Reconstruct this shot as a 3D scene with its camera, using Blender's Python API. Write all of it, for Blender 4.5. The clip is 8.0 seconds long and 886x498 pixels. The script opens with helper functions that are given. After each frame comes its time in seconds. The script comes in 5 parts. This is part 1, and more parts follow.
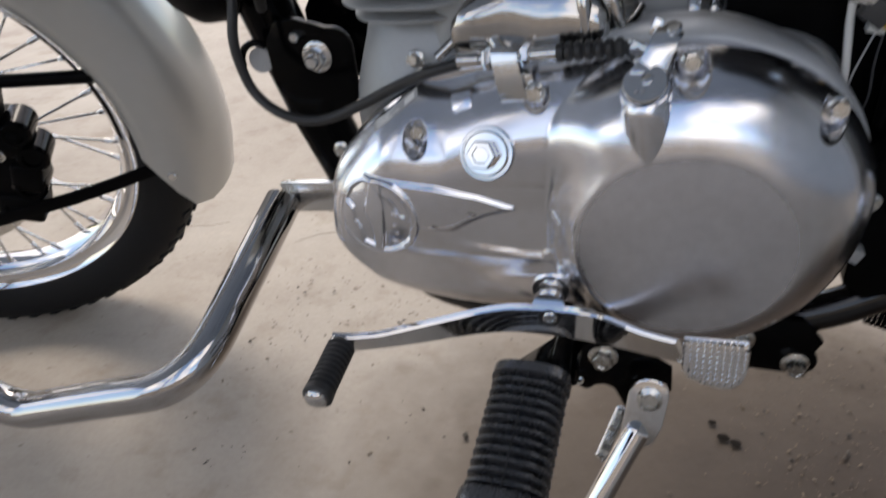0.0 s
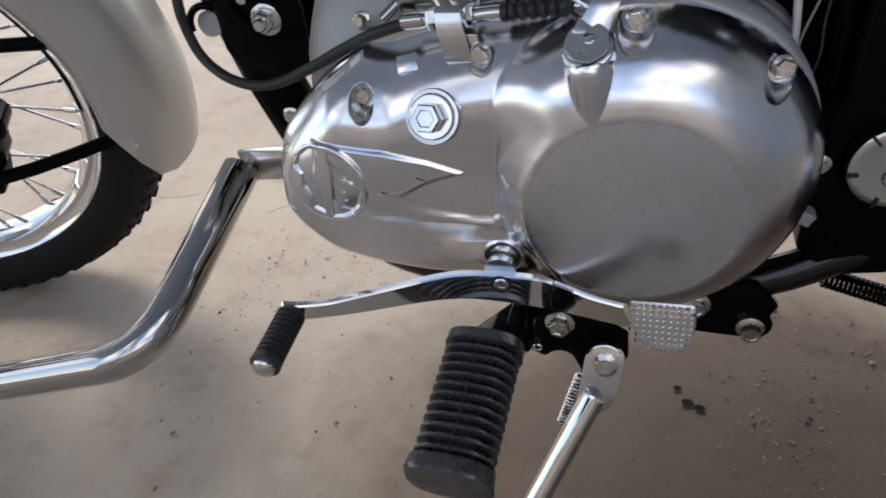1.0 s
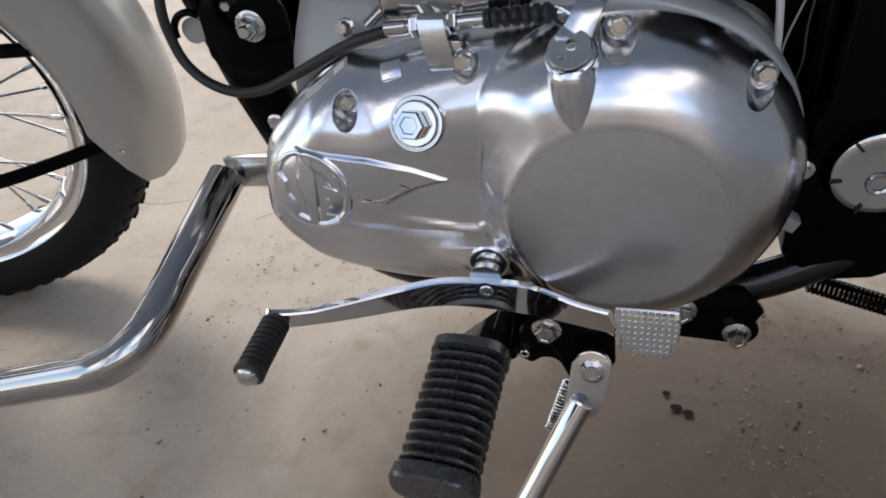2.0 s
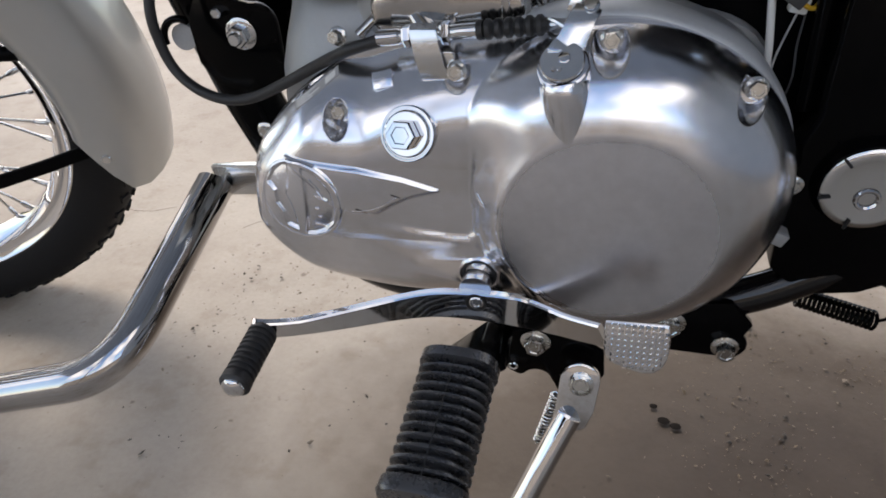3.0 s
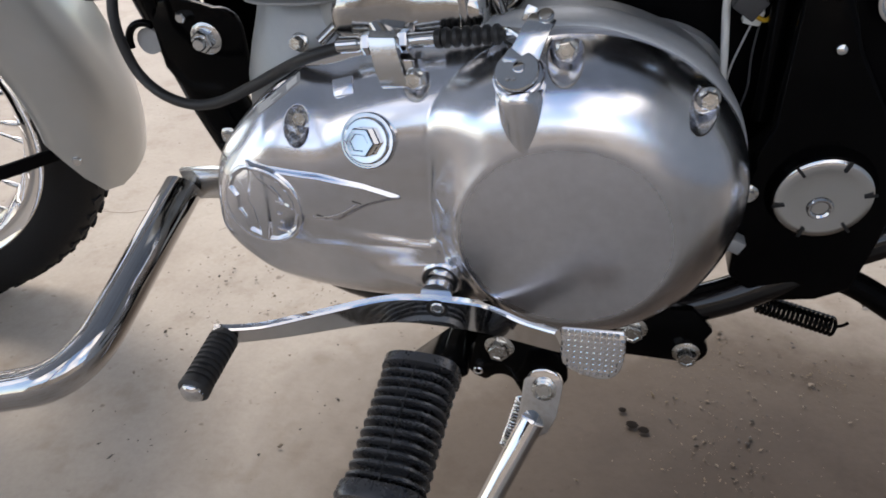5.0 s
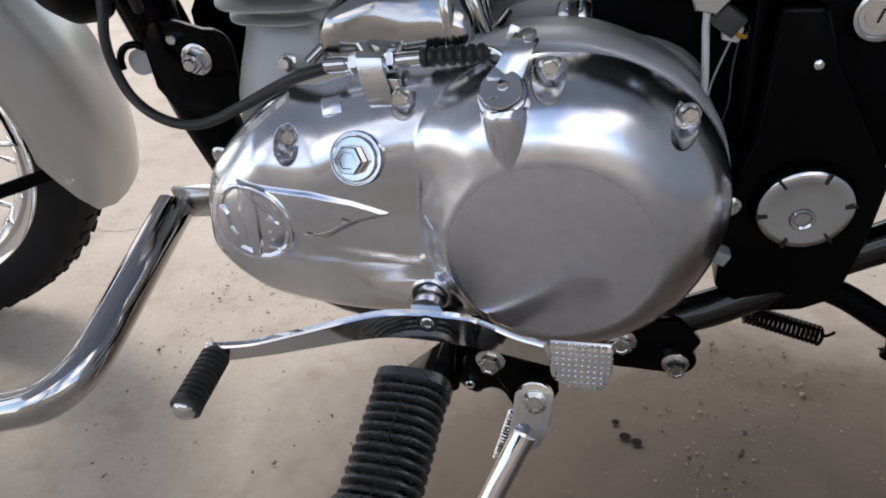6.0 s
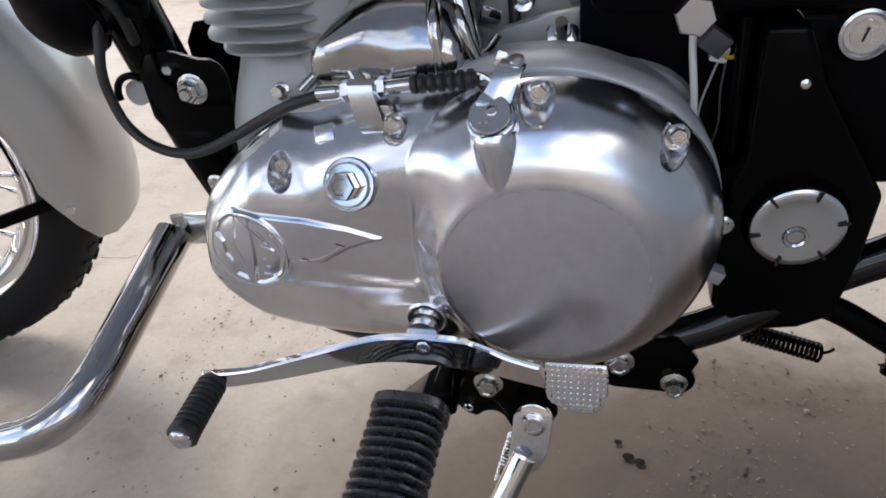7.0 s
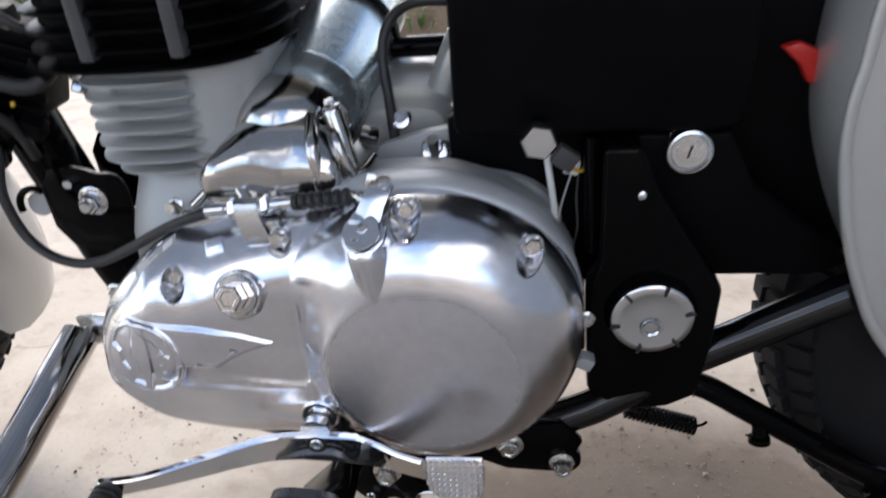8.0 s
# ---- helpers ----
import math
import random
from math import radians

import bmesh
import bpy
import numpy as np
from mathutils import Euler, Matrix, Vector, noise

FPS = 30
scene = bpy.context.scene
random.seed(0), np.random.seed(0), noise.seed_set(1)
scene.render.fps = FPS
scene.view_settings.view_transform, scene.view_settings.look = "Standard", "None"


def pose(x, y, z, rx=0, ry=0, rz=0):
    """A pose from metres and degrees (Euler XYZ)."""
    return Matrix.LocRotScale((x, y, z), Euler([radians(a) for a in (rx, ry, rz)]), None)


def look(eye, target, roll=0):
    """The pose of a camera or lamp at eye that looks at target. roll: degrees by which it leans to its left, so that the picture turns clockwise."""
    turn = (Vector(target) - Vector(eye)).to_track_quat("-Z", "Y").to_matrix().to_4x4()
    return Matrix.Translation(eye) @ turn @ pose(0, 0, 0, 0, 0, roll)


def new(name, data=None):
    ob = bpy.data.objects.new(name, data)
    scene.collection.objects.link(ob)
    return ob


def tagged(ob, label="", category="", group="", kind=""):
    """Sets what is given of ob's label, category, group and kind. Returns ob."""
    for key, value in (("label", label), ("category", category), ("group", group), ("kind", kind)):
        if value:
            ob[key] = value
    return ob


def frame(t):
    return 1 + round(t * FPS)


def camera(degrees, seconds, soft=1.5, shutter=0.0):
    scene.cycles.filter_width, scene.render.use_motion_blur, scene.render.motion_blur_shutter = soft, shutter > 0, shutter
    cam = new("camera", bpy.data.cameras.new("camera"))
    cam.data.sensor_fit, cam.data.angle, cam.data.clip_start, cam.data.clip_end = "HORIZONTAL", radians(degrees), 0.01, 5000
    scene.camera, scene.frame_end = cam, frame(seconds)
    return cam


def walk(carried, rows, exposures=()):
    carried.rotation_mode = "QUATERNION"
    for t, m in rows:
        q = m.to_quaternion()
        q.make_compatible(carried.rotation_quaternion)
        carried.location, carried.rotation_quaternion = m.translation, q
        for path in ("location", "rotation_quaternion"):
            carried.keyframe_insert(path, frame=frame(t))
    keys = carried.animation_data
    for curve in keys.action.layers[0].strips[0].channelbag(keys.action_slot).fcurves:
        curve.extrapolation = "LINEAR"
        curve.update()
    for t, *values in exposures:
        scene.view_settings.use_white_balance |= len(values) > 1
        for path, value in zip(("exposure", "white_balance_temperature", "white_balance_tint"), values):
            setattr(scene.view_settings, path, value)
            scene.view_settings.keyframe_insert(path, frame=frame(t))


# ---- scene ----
cam = camera(64.4, 8.0, soft=1.75, shutter=0.6)
PATH = [
    (0, (0.0525, -0.5816, 0.5840), (-0.4634, 1.0462, -0.4570), -5.3),
    (0.2, (0.0560, -0.5795, 0.5757), (-0.5008, 1.0308, -0.5129), -6.5),
    (0.5, (0.0637, -0.5763, 0.5770), (-0.4923, 1.0077, -0.5100), -6.7),
    (0.8, (0.0719, -0.5732, 0.5738), (-0.4542, 1.0149, -0.5383), -6.0),
    (1, (0.0789, -0.5712, 0.5750), (-0.4080, 1.0197, -0.5350), -5.5),
    (1.2, (0.0819, -0.5703, 0.5744), (-0.4022, 1.0215, -0.5378), -5.5),
    (1.5, (0.0846, -0.5690, 0.5750), (-0.3957, 1.0243, -0.5360), -5.7),
    (3, (0.0809, -0.5657, 0.5740), (-0.3532, 1.0615, -0.5050), -4.0),
    (3.2, (0.0834, -0.5651, 0.5730), (-0.3494, 1.0692, -0.5138), -3.6),
    (3.5, (0.0887, -0.5641, 0.5730), (-0.3031, 1.0808, -0.4960), -2.5),
    (3.8, (0.0930, -0.5622, 0.5704), (-0.2917, 1.0759, -0.5024), -2.3),
    (4, (0.0942, -0.5609, 0.5690), (-0.2983, 1.0726, -0.5160), -2.4),
    (4.2, (0.0947, -0.5613, 0.5692), (-0.2862, 1.0732, -0.4979), -2.0),
    (4.5, (0.0944, -0.5619, 0.5730), (-0.2966, 1.0740, -0.5080), -2.6),
    (5.8, (0.1079, -0.5632, 0.5800), (-0.2870, 1.0872, -0.4780), -3.5),
    (6, (0.1042, -0.5650, 0.5810), (-0.2865, 1.0944, -0.4650), -3.6),
    (6.2, (0.1073, -0.5641, 0.5797), (-0.2751, 1.1011, -0.4486), -3.2),
    (6.5, (0.1099, -0.5628, 0.5810), (-0.2694, 1.1112, -0.4450), -3.4),
    (7, (0.1121, -0.5634, 0.5840), (-0.2969, 1.1209, -0.4140), -4.8),
    (7.2, (0.1190, -0.5630, 0.5850), (-0.2940, 1.1340, -0.3900), -4.8),
    (7.3, (0.1221, -0.5617, 0.5899), (-0.2593, 1.1549, -0.3633), -3.9),
    (7.5, (0.1285, -0.5590, 0.5990), (-0.1542, 1.1968, -0.3160), -3.6),
    (7.8, (0.1489, -0.5672, 0.6122), (-0.1126, 1.2051, -0.2725), -3.6),
    (8, (0.1619, -0.5726, 0.6250), (-0.1019, 1.2106, -0.2390), -4.4),
]
walk(cam, [(t, look(eye, target, roll)) for t, eye, target, roll in PATH], [(0, -1.90, 7350, 13), (1, -1.97, 7350, 13), (3.5, -1.80, 7300, 13), (6.5, -1.71, 7200, 13), (7.2, -1.58, 7100, 13), (8, -1.33, 6950, 13)])

# ---- world and light ----
world = bpy.data.worlds.new("sky")
scene.world = world
world.use_nodes = True
wn = world.node_tree.nodes
wl = world.node_tree.links
sky = wn.new("ShaderNodeTexSky")
sky.sky_type, sky.sun_disc = "NISHITA", False
sky.sun_elevation, sky.sun_rotation = radians(49), radians(-32)
sky.air_density, sky.dust_density, sky.ozone_density = 1.0, 1.2, 1.5
# broken white cloud over the blue
puffs = wn.new("ShaderNodeTexNoise")
puffs.inputs["Scale"].default_value, puffs.inputs["Detail"].default_value, puffs.inputs["Roughness"].default_value = 3.2, 6, 0.55
cover_of = wn.new("ShaderNodeMapRange")
cover_of.inputs["From Min"].default_value, cover_of.inputs["From Max"].default_value = 0.46, 0.60
cover_of.inputs["To Min"].default_value, cover_of.inputs["To Max"].default_value = 0.0, 0.85
wl.new(puffs.outputs["Fac"], cover_of.inputs["Value"])
cloudy = wn.new("ShaderNodeMix")
cloudy.data_type = "RGBA"
cloudy.inputs["B"].default_value = (6.0, 6.0, 6.1, 1)
wl.new(cover_of.outputs[0], cloudy.inputs["Factor"])
wl.new(sky.outputs[0], cloudy.inputs["A"])
wl.new(cloudy.outputs["Result"], wn["Background"].inputs[0])
wn["Background"].inputs[1].default_value = 1.35
sun = new("sun", bpy.data.lights.new("sun", "SUN"))
sun.data.energy, sun.data.angle, sun.data.color = 8.0, radians(20), (1.0, 0.97, 0.93)
sun.matrix_world = look((-1.00, 1.60, 2.20), (0, 0, 0))


# ---- materials ----
def mat(name, color, rough=0.5, metal=0.0, coat=0.0, noise_scale=0.0, color_var=0.0, rough_var=0.0, bump=0.0, bump_scale=0.0, spec=0.5, wear=None):
    m = bpy.data.materials.new(name)
    m.use_nodes = True
    nt = m.node_tree
    b = nt.nodes["Principled BSDF"]
    b.inputs["Base Color"].default_value = (*color, 1)
    b.inputs["Roughness"].default_value = rough
    b.inputs["Metallic"].default_value = metal
    b.inputs["Coat Weight"].default_value = coat
    b.inputs["Coat Roughness"].default_value = 0.06
    b.inputs["Specular IOR Level"].default_value = spec
    tc = nt.nodes.new("ShaderNodeTexCoord")
    if noise_scale:
        big = nt.nodes.new("ShaderNodeTexNoise")
        big.inputs["Scale"].default_value, big.inputs["Detail"].default_value = noise_scale, 6
        fine = nt.nodes.new("ShaderNodeTexNoise")
        fine.inputs["Scale"].default_value, fine.inputs["Detail"].default_value = noise_scale * 9, 3
        nt.links.new(tc.outputs["Object"], big.inputs["Vector"])
        nt.links.new(tc.outputs["Object"], fine.inputs["Vector"])
        mix = nt.nodes.new("ShaderNodeMath")
        mix.operation = "MULTIPLY_ADD"
        mix.inputs[1].default_value = 0.65
        half = nt.nodes.new("ShaderNodeMath")
        half.operation = "MULTIPLY"
        half.inputs[1].default_value = 0.35
        nt.links.new(fine.outputs["Fac"], half.inputs[0])
        nt.links.new(big.outputs["Fac"], mix.inputs[0])
        nt.links.new(half.outputs[0], mix.inputs[2])
        if color_var:
            ramp = nt.nodes.new("ShaderNodeMapRange")
            ramp.inputs["From Min"].default_value, ramp.inputs["From Max"].default_value = 0.3, 0.7
            ramp.inputs["To Min"].default_value, ramp.inputs["To Max"].default_value = 1 - color_var, 1 + color_var
            nt.links.new(mix.outputs[0], ramp.inputs["Value"])
            hsv = nt.nodes.new("ShaderNodeHueSaturation")
            hsv.inputs["Color"].default_value = (*color, 1)
            nt.links.new(ramp.outputs[0], hsv.inputs["Value"])
            nt.links.new(hsv.outputs[0], b.inputs["Base Color"])
        if rough_var:
            rr = nt.nodes.new("ShaderNodeMapRange")
            rr.inputs["From Min"].default_value, rr.inputs["From Max"].default_value = 0.3, 0.7
            rr.inputs["To Min"].default_value, rr.inputs["To Max"].default_value = max(0.02, rough - rough_var), min(1, rough + rough_var)
            nt.links.new(mix.outputs[0], rr.inputs["Value"])
            nt.links.new(rr.outputs[0], b.inputs["Roughness"])
    if bump:
        bn = nt.nodes.new("ShaderNodeTexNoise")
        bn.inputs["Scale"].default_value, bn.inputs["Detail"].default_value = bump_scale, 5
        nt.links.new(tc.outputs["Object"], bn.inputs["Vector"])
        bu = nt.nodes.new("ShaderNodeBump")
        bu.inputs["Strength"].default_value, bu.inputs["Distance"].default_value = bump, 0.002
        nt.links.new(bn.outputs["Fac"], bu.inputs["Height"])
        nt.links.new(bu.outputs[0], b.inputs["Normal"])
    return m


POLISHED = mat("polished_aluminium", (0.81, 0.82, 0.865), 0.20, 1.0, noise_scale=16, color_var=0.09, rough_var=0.05, bump=0.12, bump_scale=34)


def turned_face(m, centre, r, extra):
    """A round face turned to a duller finish than the polish round it."""
    nt = m.node_tree
    b = nt.nodes["Principled BSDF"]
    tc = nt.nodes.new("ShaderNodeTexCoord")
    flat = nt.nodes.new("ShaderNodeMapping")
    flat.inputs["Location"].default_value, flat.inputs["Scale"].default_value = (-centre[0], 0, -centre[1]), (1, 0, 1)
    nt.links.new(tc.outputs["Object"], flat.inputs["Vector"])
    far = nt.nodes.new("ShaderNodeVectorMath")
    far.operation = "LENGTH"
    nt.links.new(flat.outputs[0], far.inputs[0])
    ring_ = nt.nodes.new("ShaderNodeMapRange")
    ring_.interpolation_type = "SMOOTHSTEP"
    ring_.inputs["From Min"].default_value, ring_.inputs["From Max"].default_value = r * 0.93, r * 1.03
    ring_.inputs["To Min"].default_value, ring_.inputs["To Max"].default_value = extra, 0.0
    nt.links.new(far.outputs["Value"], ring_.inputs["Value"])
    add = nt.nodes.new("ShaderNodeMath")
    add.operation = "ADD"
    nt.links.new(b.inputs["Roughness"].links[0].from_socket, add.inputs[0])
    nt.links.new(ring_.outputs[0], add.inputs[1])
    nt.links.new(add.outputs[0], b.inputs["Roughness"])


turned_face(POLISHED, (0.0845, 0.356), 0.067, 0.13)
SATINALU = mat("satin_aluminium", (0.50, 0.52, 0.54), 0.42, 0.25, noise_scale=30, color_var=0.08, rough_var=0.06, bump=0.08, bump_scale=500)
CHROME = mat("chrome", (0.70, 0.70, 0.71), 0.07, 1.0, noise_scale=30, color_var=0.03, rough_var=0.03)
ZINC = mat("zinc_plate", (0.76, 0.77, 0.78), 0.20, 1.0, noise_scale=50, color_var=0.05, rough_var=0.06)
STEEL = mat("bolt_steel", (0.74, 0.73, 0.70), 0.24, 1.0, noise_scale=90, color_var=0.08, rough_var=0.1)
GREY = mat("grey_engine_paint", (0.38, 0.39, 0.395), 0.42, 0.25, noise_scale=25, color_var=0.06, rough_var=0.08, bump=0.12, bump_scale=700)
STEELGREY = mat("blue_grey_metal", (0.36, 0.42, 0.44), 0.26, 0.8, noise_scale=18, color_var=0.08, rough_var=0.06)
SILVER = mat("silver_paint", (0.52, 0.52, 0.50), 0.32, 0.45, coat=0.8, noise_scale=8, color_var=0.03, rough_var=0.03)
BLACK = mat("black_gloss_paint", (0.0018, 0.0018, 0.002), 0.13, 0.0, noise_scale=12, color_var=0.3, rough_var=0.05, spec=0.08)
SATIN = mat("black_satin", (0.0025, 0.0025, 0.003), 0.42, noise_scale=20, color_var=0.3, rough_var=0.1, spec=0.05)
DUSKY = mat("dull_grey_paint", (0.055, 0.055, 0.058), 0.5, noise_scale=40, color_var=0.2, rough_var=0.1)
BRIGHT = mat("bright_plated_steel", (0.86, 0.86, 0.87), 0.06, 1.0, noise_scale=40, color_var=0.05, rough_var=0.03)
DARKCHROME = mat("darkened_chrome", (0.53, 0.52, 0.52), 0.08, 1.0, noise_scale=14, color_var=0.06, rough_var=0.03)
GLOSS = mat("black_enamel", (0.003, 0.003, 0.0035), 0.10, noise_scale=14, color_var=0.3, rough_var=0.04, spec=0.6)
RUBBER = mat("black_rubber", (0.022, 0.022, 0.023), 0.5, noise_scale=40, color_var=0.25, rough_var=0.12, bump=0.15, bump_scale=500)
PEGRUB = mat("worn_grey_rubber", (0.034, 0.034, 0.037), 0.27, spec=1.0, noise_scale=50, color_var=0.35, rough_var=0.12, bump=0.08, bump_scale=500)
TYRE = mat("tyre_rubber", (0.009, 0.009, 0.010), 0.7, noise_scale=18, color_var=0.3, rough_var=0.1, bump=0.15, bump_scale=300, spec=0.25)
# near-black that paints the shade of gaps, slots and recesses onto solid pieces
DARK = mat("gap_shade", (0.01, 0.01, 0.01), 0.7)
RED = mat("red_plastic", (0.55, 0.02, 0.015), 0.35)
YELLOW = mat("yellow_wire", (0.6, 0.35, 0.03), 0.4)
LABEL = mat("worn_label", (0.40, 0.40, 0.40), 0.4, noise_scale=60, color_var=0.1)
WHITE = mat("white_print", (0.8, 0.8, 0.78), 0.5)


# ---- ground ----
def ground_material():
    m = bpy.data.materials.new("worn_concrete")
    m.use_nodes = True
    nt = m.node_tree
    n, l = nt.nodes, nt.links
    b = n["Principled BSDF"]
    tc = n.new("ShaderNodeTexCoord")

    def tex(scale, detail=6, rough=0.6):
        t = n.new("ShaderNodeTexNoise")
        t.inputs["Scale"].default_value, t.inputs["Detail"].default_value, t.inputs["Roughness"].default_value = scale, detail, rough
        l.new(tc.outputs["Object"], t.inputs["Vector"])
        return t

    def ramp(fac, stops):
        r = n.new("ShaderNodeValToRGB")
        r.color_ramp.elements[0].position, r.color_ramp.elements[0].color = stops[0][0], (*stops[0][1], 1)
        r.color_ramp.elements[1].position, r.color_ramp.elements[1].color = stops[-1][0], (*stops[-1][1], 1)
        for p, c in stops[1:-1]:
            e = r.color_ramp.elements.new(p)
            e.color = (*c, 1)
        l.new(fac, r.inputs["Fac"])
        return r

    base = ramp(tex(1.6).outputs["Fac"], [(0.3, (0.36, 0.312, 0.262)), (0.52, (0.42, 0.372, 0.318)), (0.75, (0.47, 0.424, 0.366))])
    mid = ramp(tex(4.5, 7, 0.58).outputs["Fac"], [(0.30, (0.70, 0.65, 0.60)), (0.46, (0.92, 0.90, 0.88)), (0.62, (1.02, 1.02, 1.01)), (0.78, (1.12, 1.12, 1.11))])
    fine = ramp(tex(160, 4).outputs["Fac"], [(0.3, (0.92, 0.915, 0.91)), (0.62, (1.02, 1.02, 1.02))])
    spots = ramp(tex(46, 2).outputs["Fac"], [(0.24, (0.48, 0.44, 0.40)), (0.31, (1, 1, 1))])
    out = base.outputs[0]
    smudge = ramp(tex(13, 5, 0.62).outputs["Fac"], [(0.30, (0.78, 0.73, 0.67)), (0.47, (1, 1, 1)), (0.66, (1.0, 1.0, 1.0)), (0.78, (1.14, 1.13, 1.11))])
    for k in (mid, fine, spots, smudge):
        mx = n.new("ShaderNodeMix")
        mx.data_type, mx.blend_type = "RGBA", "MULTIPLY"
        mx.inputs["Factor"].default_value = 0.8
        l.new(out, mx.inputs["A"])
        l.new(k.outputs[0], mx.inputs["B"])
        out = mx.outputs["Result"]
    # soft shade round the bike, painted into the concrete colour with a ragged edge
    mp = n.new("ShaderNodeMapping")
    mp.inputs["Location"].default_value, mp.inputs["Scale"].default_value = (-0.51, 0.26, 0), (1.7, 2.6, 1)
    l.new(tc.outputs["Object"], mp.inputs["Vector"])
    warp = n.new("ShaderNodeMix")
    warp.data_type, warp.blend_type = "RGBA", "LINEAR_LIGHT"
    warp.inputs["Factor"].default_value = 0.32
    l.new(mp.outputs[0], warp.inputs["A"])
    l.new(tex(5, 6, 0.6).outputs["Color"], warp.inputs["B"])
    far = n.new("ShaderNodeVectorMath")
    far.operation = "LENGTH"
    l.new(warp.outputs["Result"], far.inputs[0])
    # brown-black in the middle of the painted shade, fading to the bare concrete
    patch_shade = ramp(far.outputs["Value"], [(0.20, (0.155, 0.123, 0.10)), (0.62, (0.30, 0.257, 0.216)), (1.10, (1, 1, 1))])
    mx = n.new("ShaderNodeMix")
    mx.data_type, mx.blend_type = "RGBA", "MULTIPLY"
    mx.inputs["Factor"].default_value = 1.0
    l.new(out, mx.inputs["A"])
    l.new(patch_shade.outputs[0], mx.inputs["B"])
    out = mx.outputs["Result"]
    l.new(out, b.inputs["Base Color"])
    b.inputs["Roughness"].default_value = 0.72
    bu = n.new("ShaderNodeBump")
    bu.inputs["Strength"].default_value, bu.inputs["Distance"].default_value = 0.22, 0.003
    l.new(tex(70, 8).outputs["Fac"], bu.inputs["Height"])
    swell = n.new("ShaderNodeBump")
    swell.inputs["Strength"].default_value, swell.inputs["Distance"].default_value = 0.5, 0.012
    l.new(tex(7, 3, 0.45).outputs["Fac"], swell.inputs["Height"])
    l.new(swell.outputs[0], bu.inputs["Normal"])
    l.new(bu.outputs[0], b.inputs["Normal"])
    return m


def build_ground():
    bm = bmesh.new()
    edges = [-400, -60, -12] + [-3 + 0.15 * i for i in range(41)] + [12, 60, 400]
    grid = []
    for y in edges:
        row = []
        for x in edges:
            near = max(abs(x), abs(y)) <= 3
            z = 0.0022 * noise.noise(Vector((x * 1.7, y * 1.7, 3.1))) if near else 0.0
            row.append(bm.verts.new((x, y, z - 0.002)))
        grid.append(row)
    for j in range(len(edges) - 1):
        for i in range(len(edges) - 1):
            f = bm.faces.new((grid[j][i], grid[j][i + 1], grid[j + 1][i + 1], grid[j + 1][i]))
            f.smooth = True
    me = bpy.data.meshes.new("ground")
    bm.to_mesh(me)
    bm.free()
    me.materials.append(ground_material())
    return tagged(new("ground", me), "worn tan concrete yard strewn with grit", "ground", kind="structure")


build_ground()


def slab(name, size, at, material, label, category):
    bm = bmesh.new()
    bmesh.ops.create_cube(bm, size=1, matrix=Matrix.Translation(at) @ Matrix.Diagonal((*size, 1)))
    bmesh.ops.bevel(bm, geom=bm.edges[:], offset=0.01, segments=2, affect="EDGES")
    me = bpy.data.meshes.new(name)
    bm.to_mesh(me)
    bm.free()
    me.materials.append(material)
    return tagged(new(name, me), label, category, kind="structure")


# unseen lean-to roof, sized and turned to shade the yard and darken reflections
TIN = mat("blue_tin", (0.34, 0.45, 0.62), 0.6, noise_scale=3, color_var=0.3, rough_var=0.1)
PLASTER = mat("weathered_plaster", (0.30, 0.27, 0.24), 0.8, noise_scale=1.2, color_var=0.12, bump=0.3, bump_scale=20)
LIMEWASH = mat("blue_grey_limewash", (0.27, 0.30, 0.34), 0.8, noise_scale=1.4, color_var=0.25, bump=0.3, bump_scale=20)
roof = slab("shade_roof", (7.0, 3.6, 0.06), (0, 0, 0), TIN, "unseen blue painted tin roof placed to shade the yard", "roof")
roof.matrix_world = pose(-1.40, -0.42, 2.45, 0, 0, 15)
# added wall out of view: cuts light from the right, greys the cover's edge
slab("light_block_east", (0.2, 4.4, 2.36), (1.9, -0.90, 1.18), LIMEWASH, "unseen blue-grey limewashed wall added to block light", "wall")
# added wall behind the camera, only to show as a strip in the polish
slab("reflection_wall_south", (9.0, 0.2, 1.3), (0.3, -4.6, 0.65), PLASTER, "unseen plain plaster wall added for the cover's reflections", "wall")
# post added out of view so that the roof slab has a support
slab("added_post", (0.1, 0.1, 2.42), (-1.10, -2.25, 1.21), PLASTER, "unseen plain square post added to carry the roof", "post")

# ---- mesh helpers ----
LEAN = 5.0
BIKE = tagged(new("motorcycle"), "silver and black motorcycle with polished engine, leaning on its side stand", "motorcycle")
BIKE.matrix_world = pose(0, 0, 0, LEAN, 0, 0)


def mesh_of(bm, material, smooth=True, angle=35):
    bmesh.ops.recalc_face_normals(bm, faces=bm.faces)
    me = bpy.data.meshes.new("mesh")
    for f in bm.faces:
        f.smooth = smooth
    bm.to_mesh(me)
    bm.free()
    me.materials.append(material)
    if smooth:
        me.set_sharp_from_angle(angle=radians(angle))
    return me


def part(name, bm, material, parent, label="", smooth=True, angle=35):
    me = bm if isinstance(bm, bpy.types.Mesh) else mesh_of(bm, material, smooth, angle)
    me.name = name
    ob = new(name, me)
    ob.parent = parent
    return tagged(ob, label) if label else ob


def frame_to(origin, axis, hint=(0, 0, 1)):
    """A matrix whose z runs along axis."""
    z = Vector(axis).normalized()
    x = Vector(hint).cross(z)
    if x.length < 1e-4:
        x = Vector((1, 0, 0)).cross(z)
    x.normalize()
    y = z.cross(x)
    m = Matrix((x, y, z)).transposed().to_4x4()
    m.translation = origin
    return m


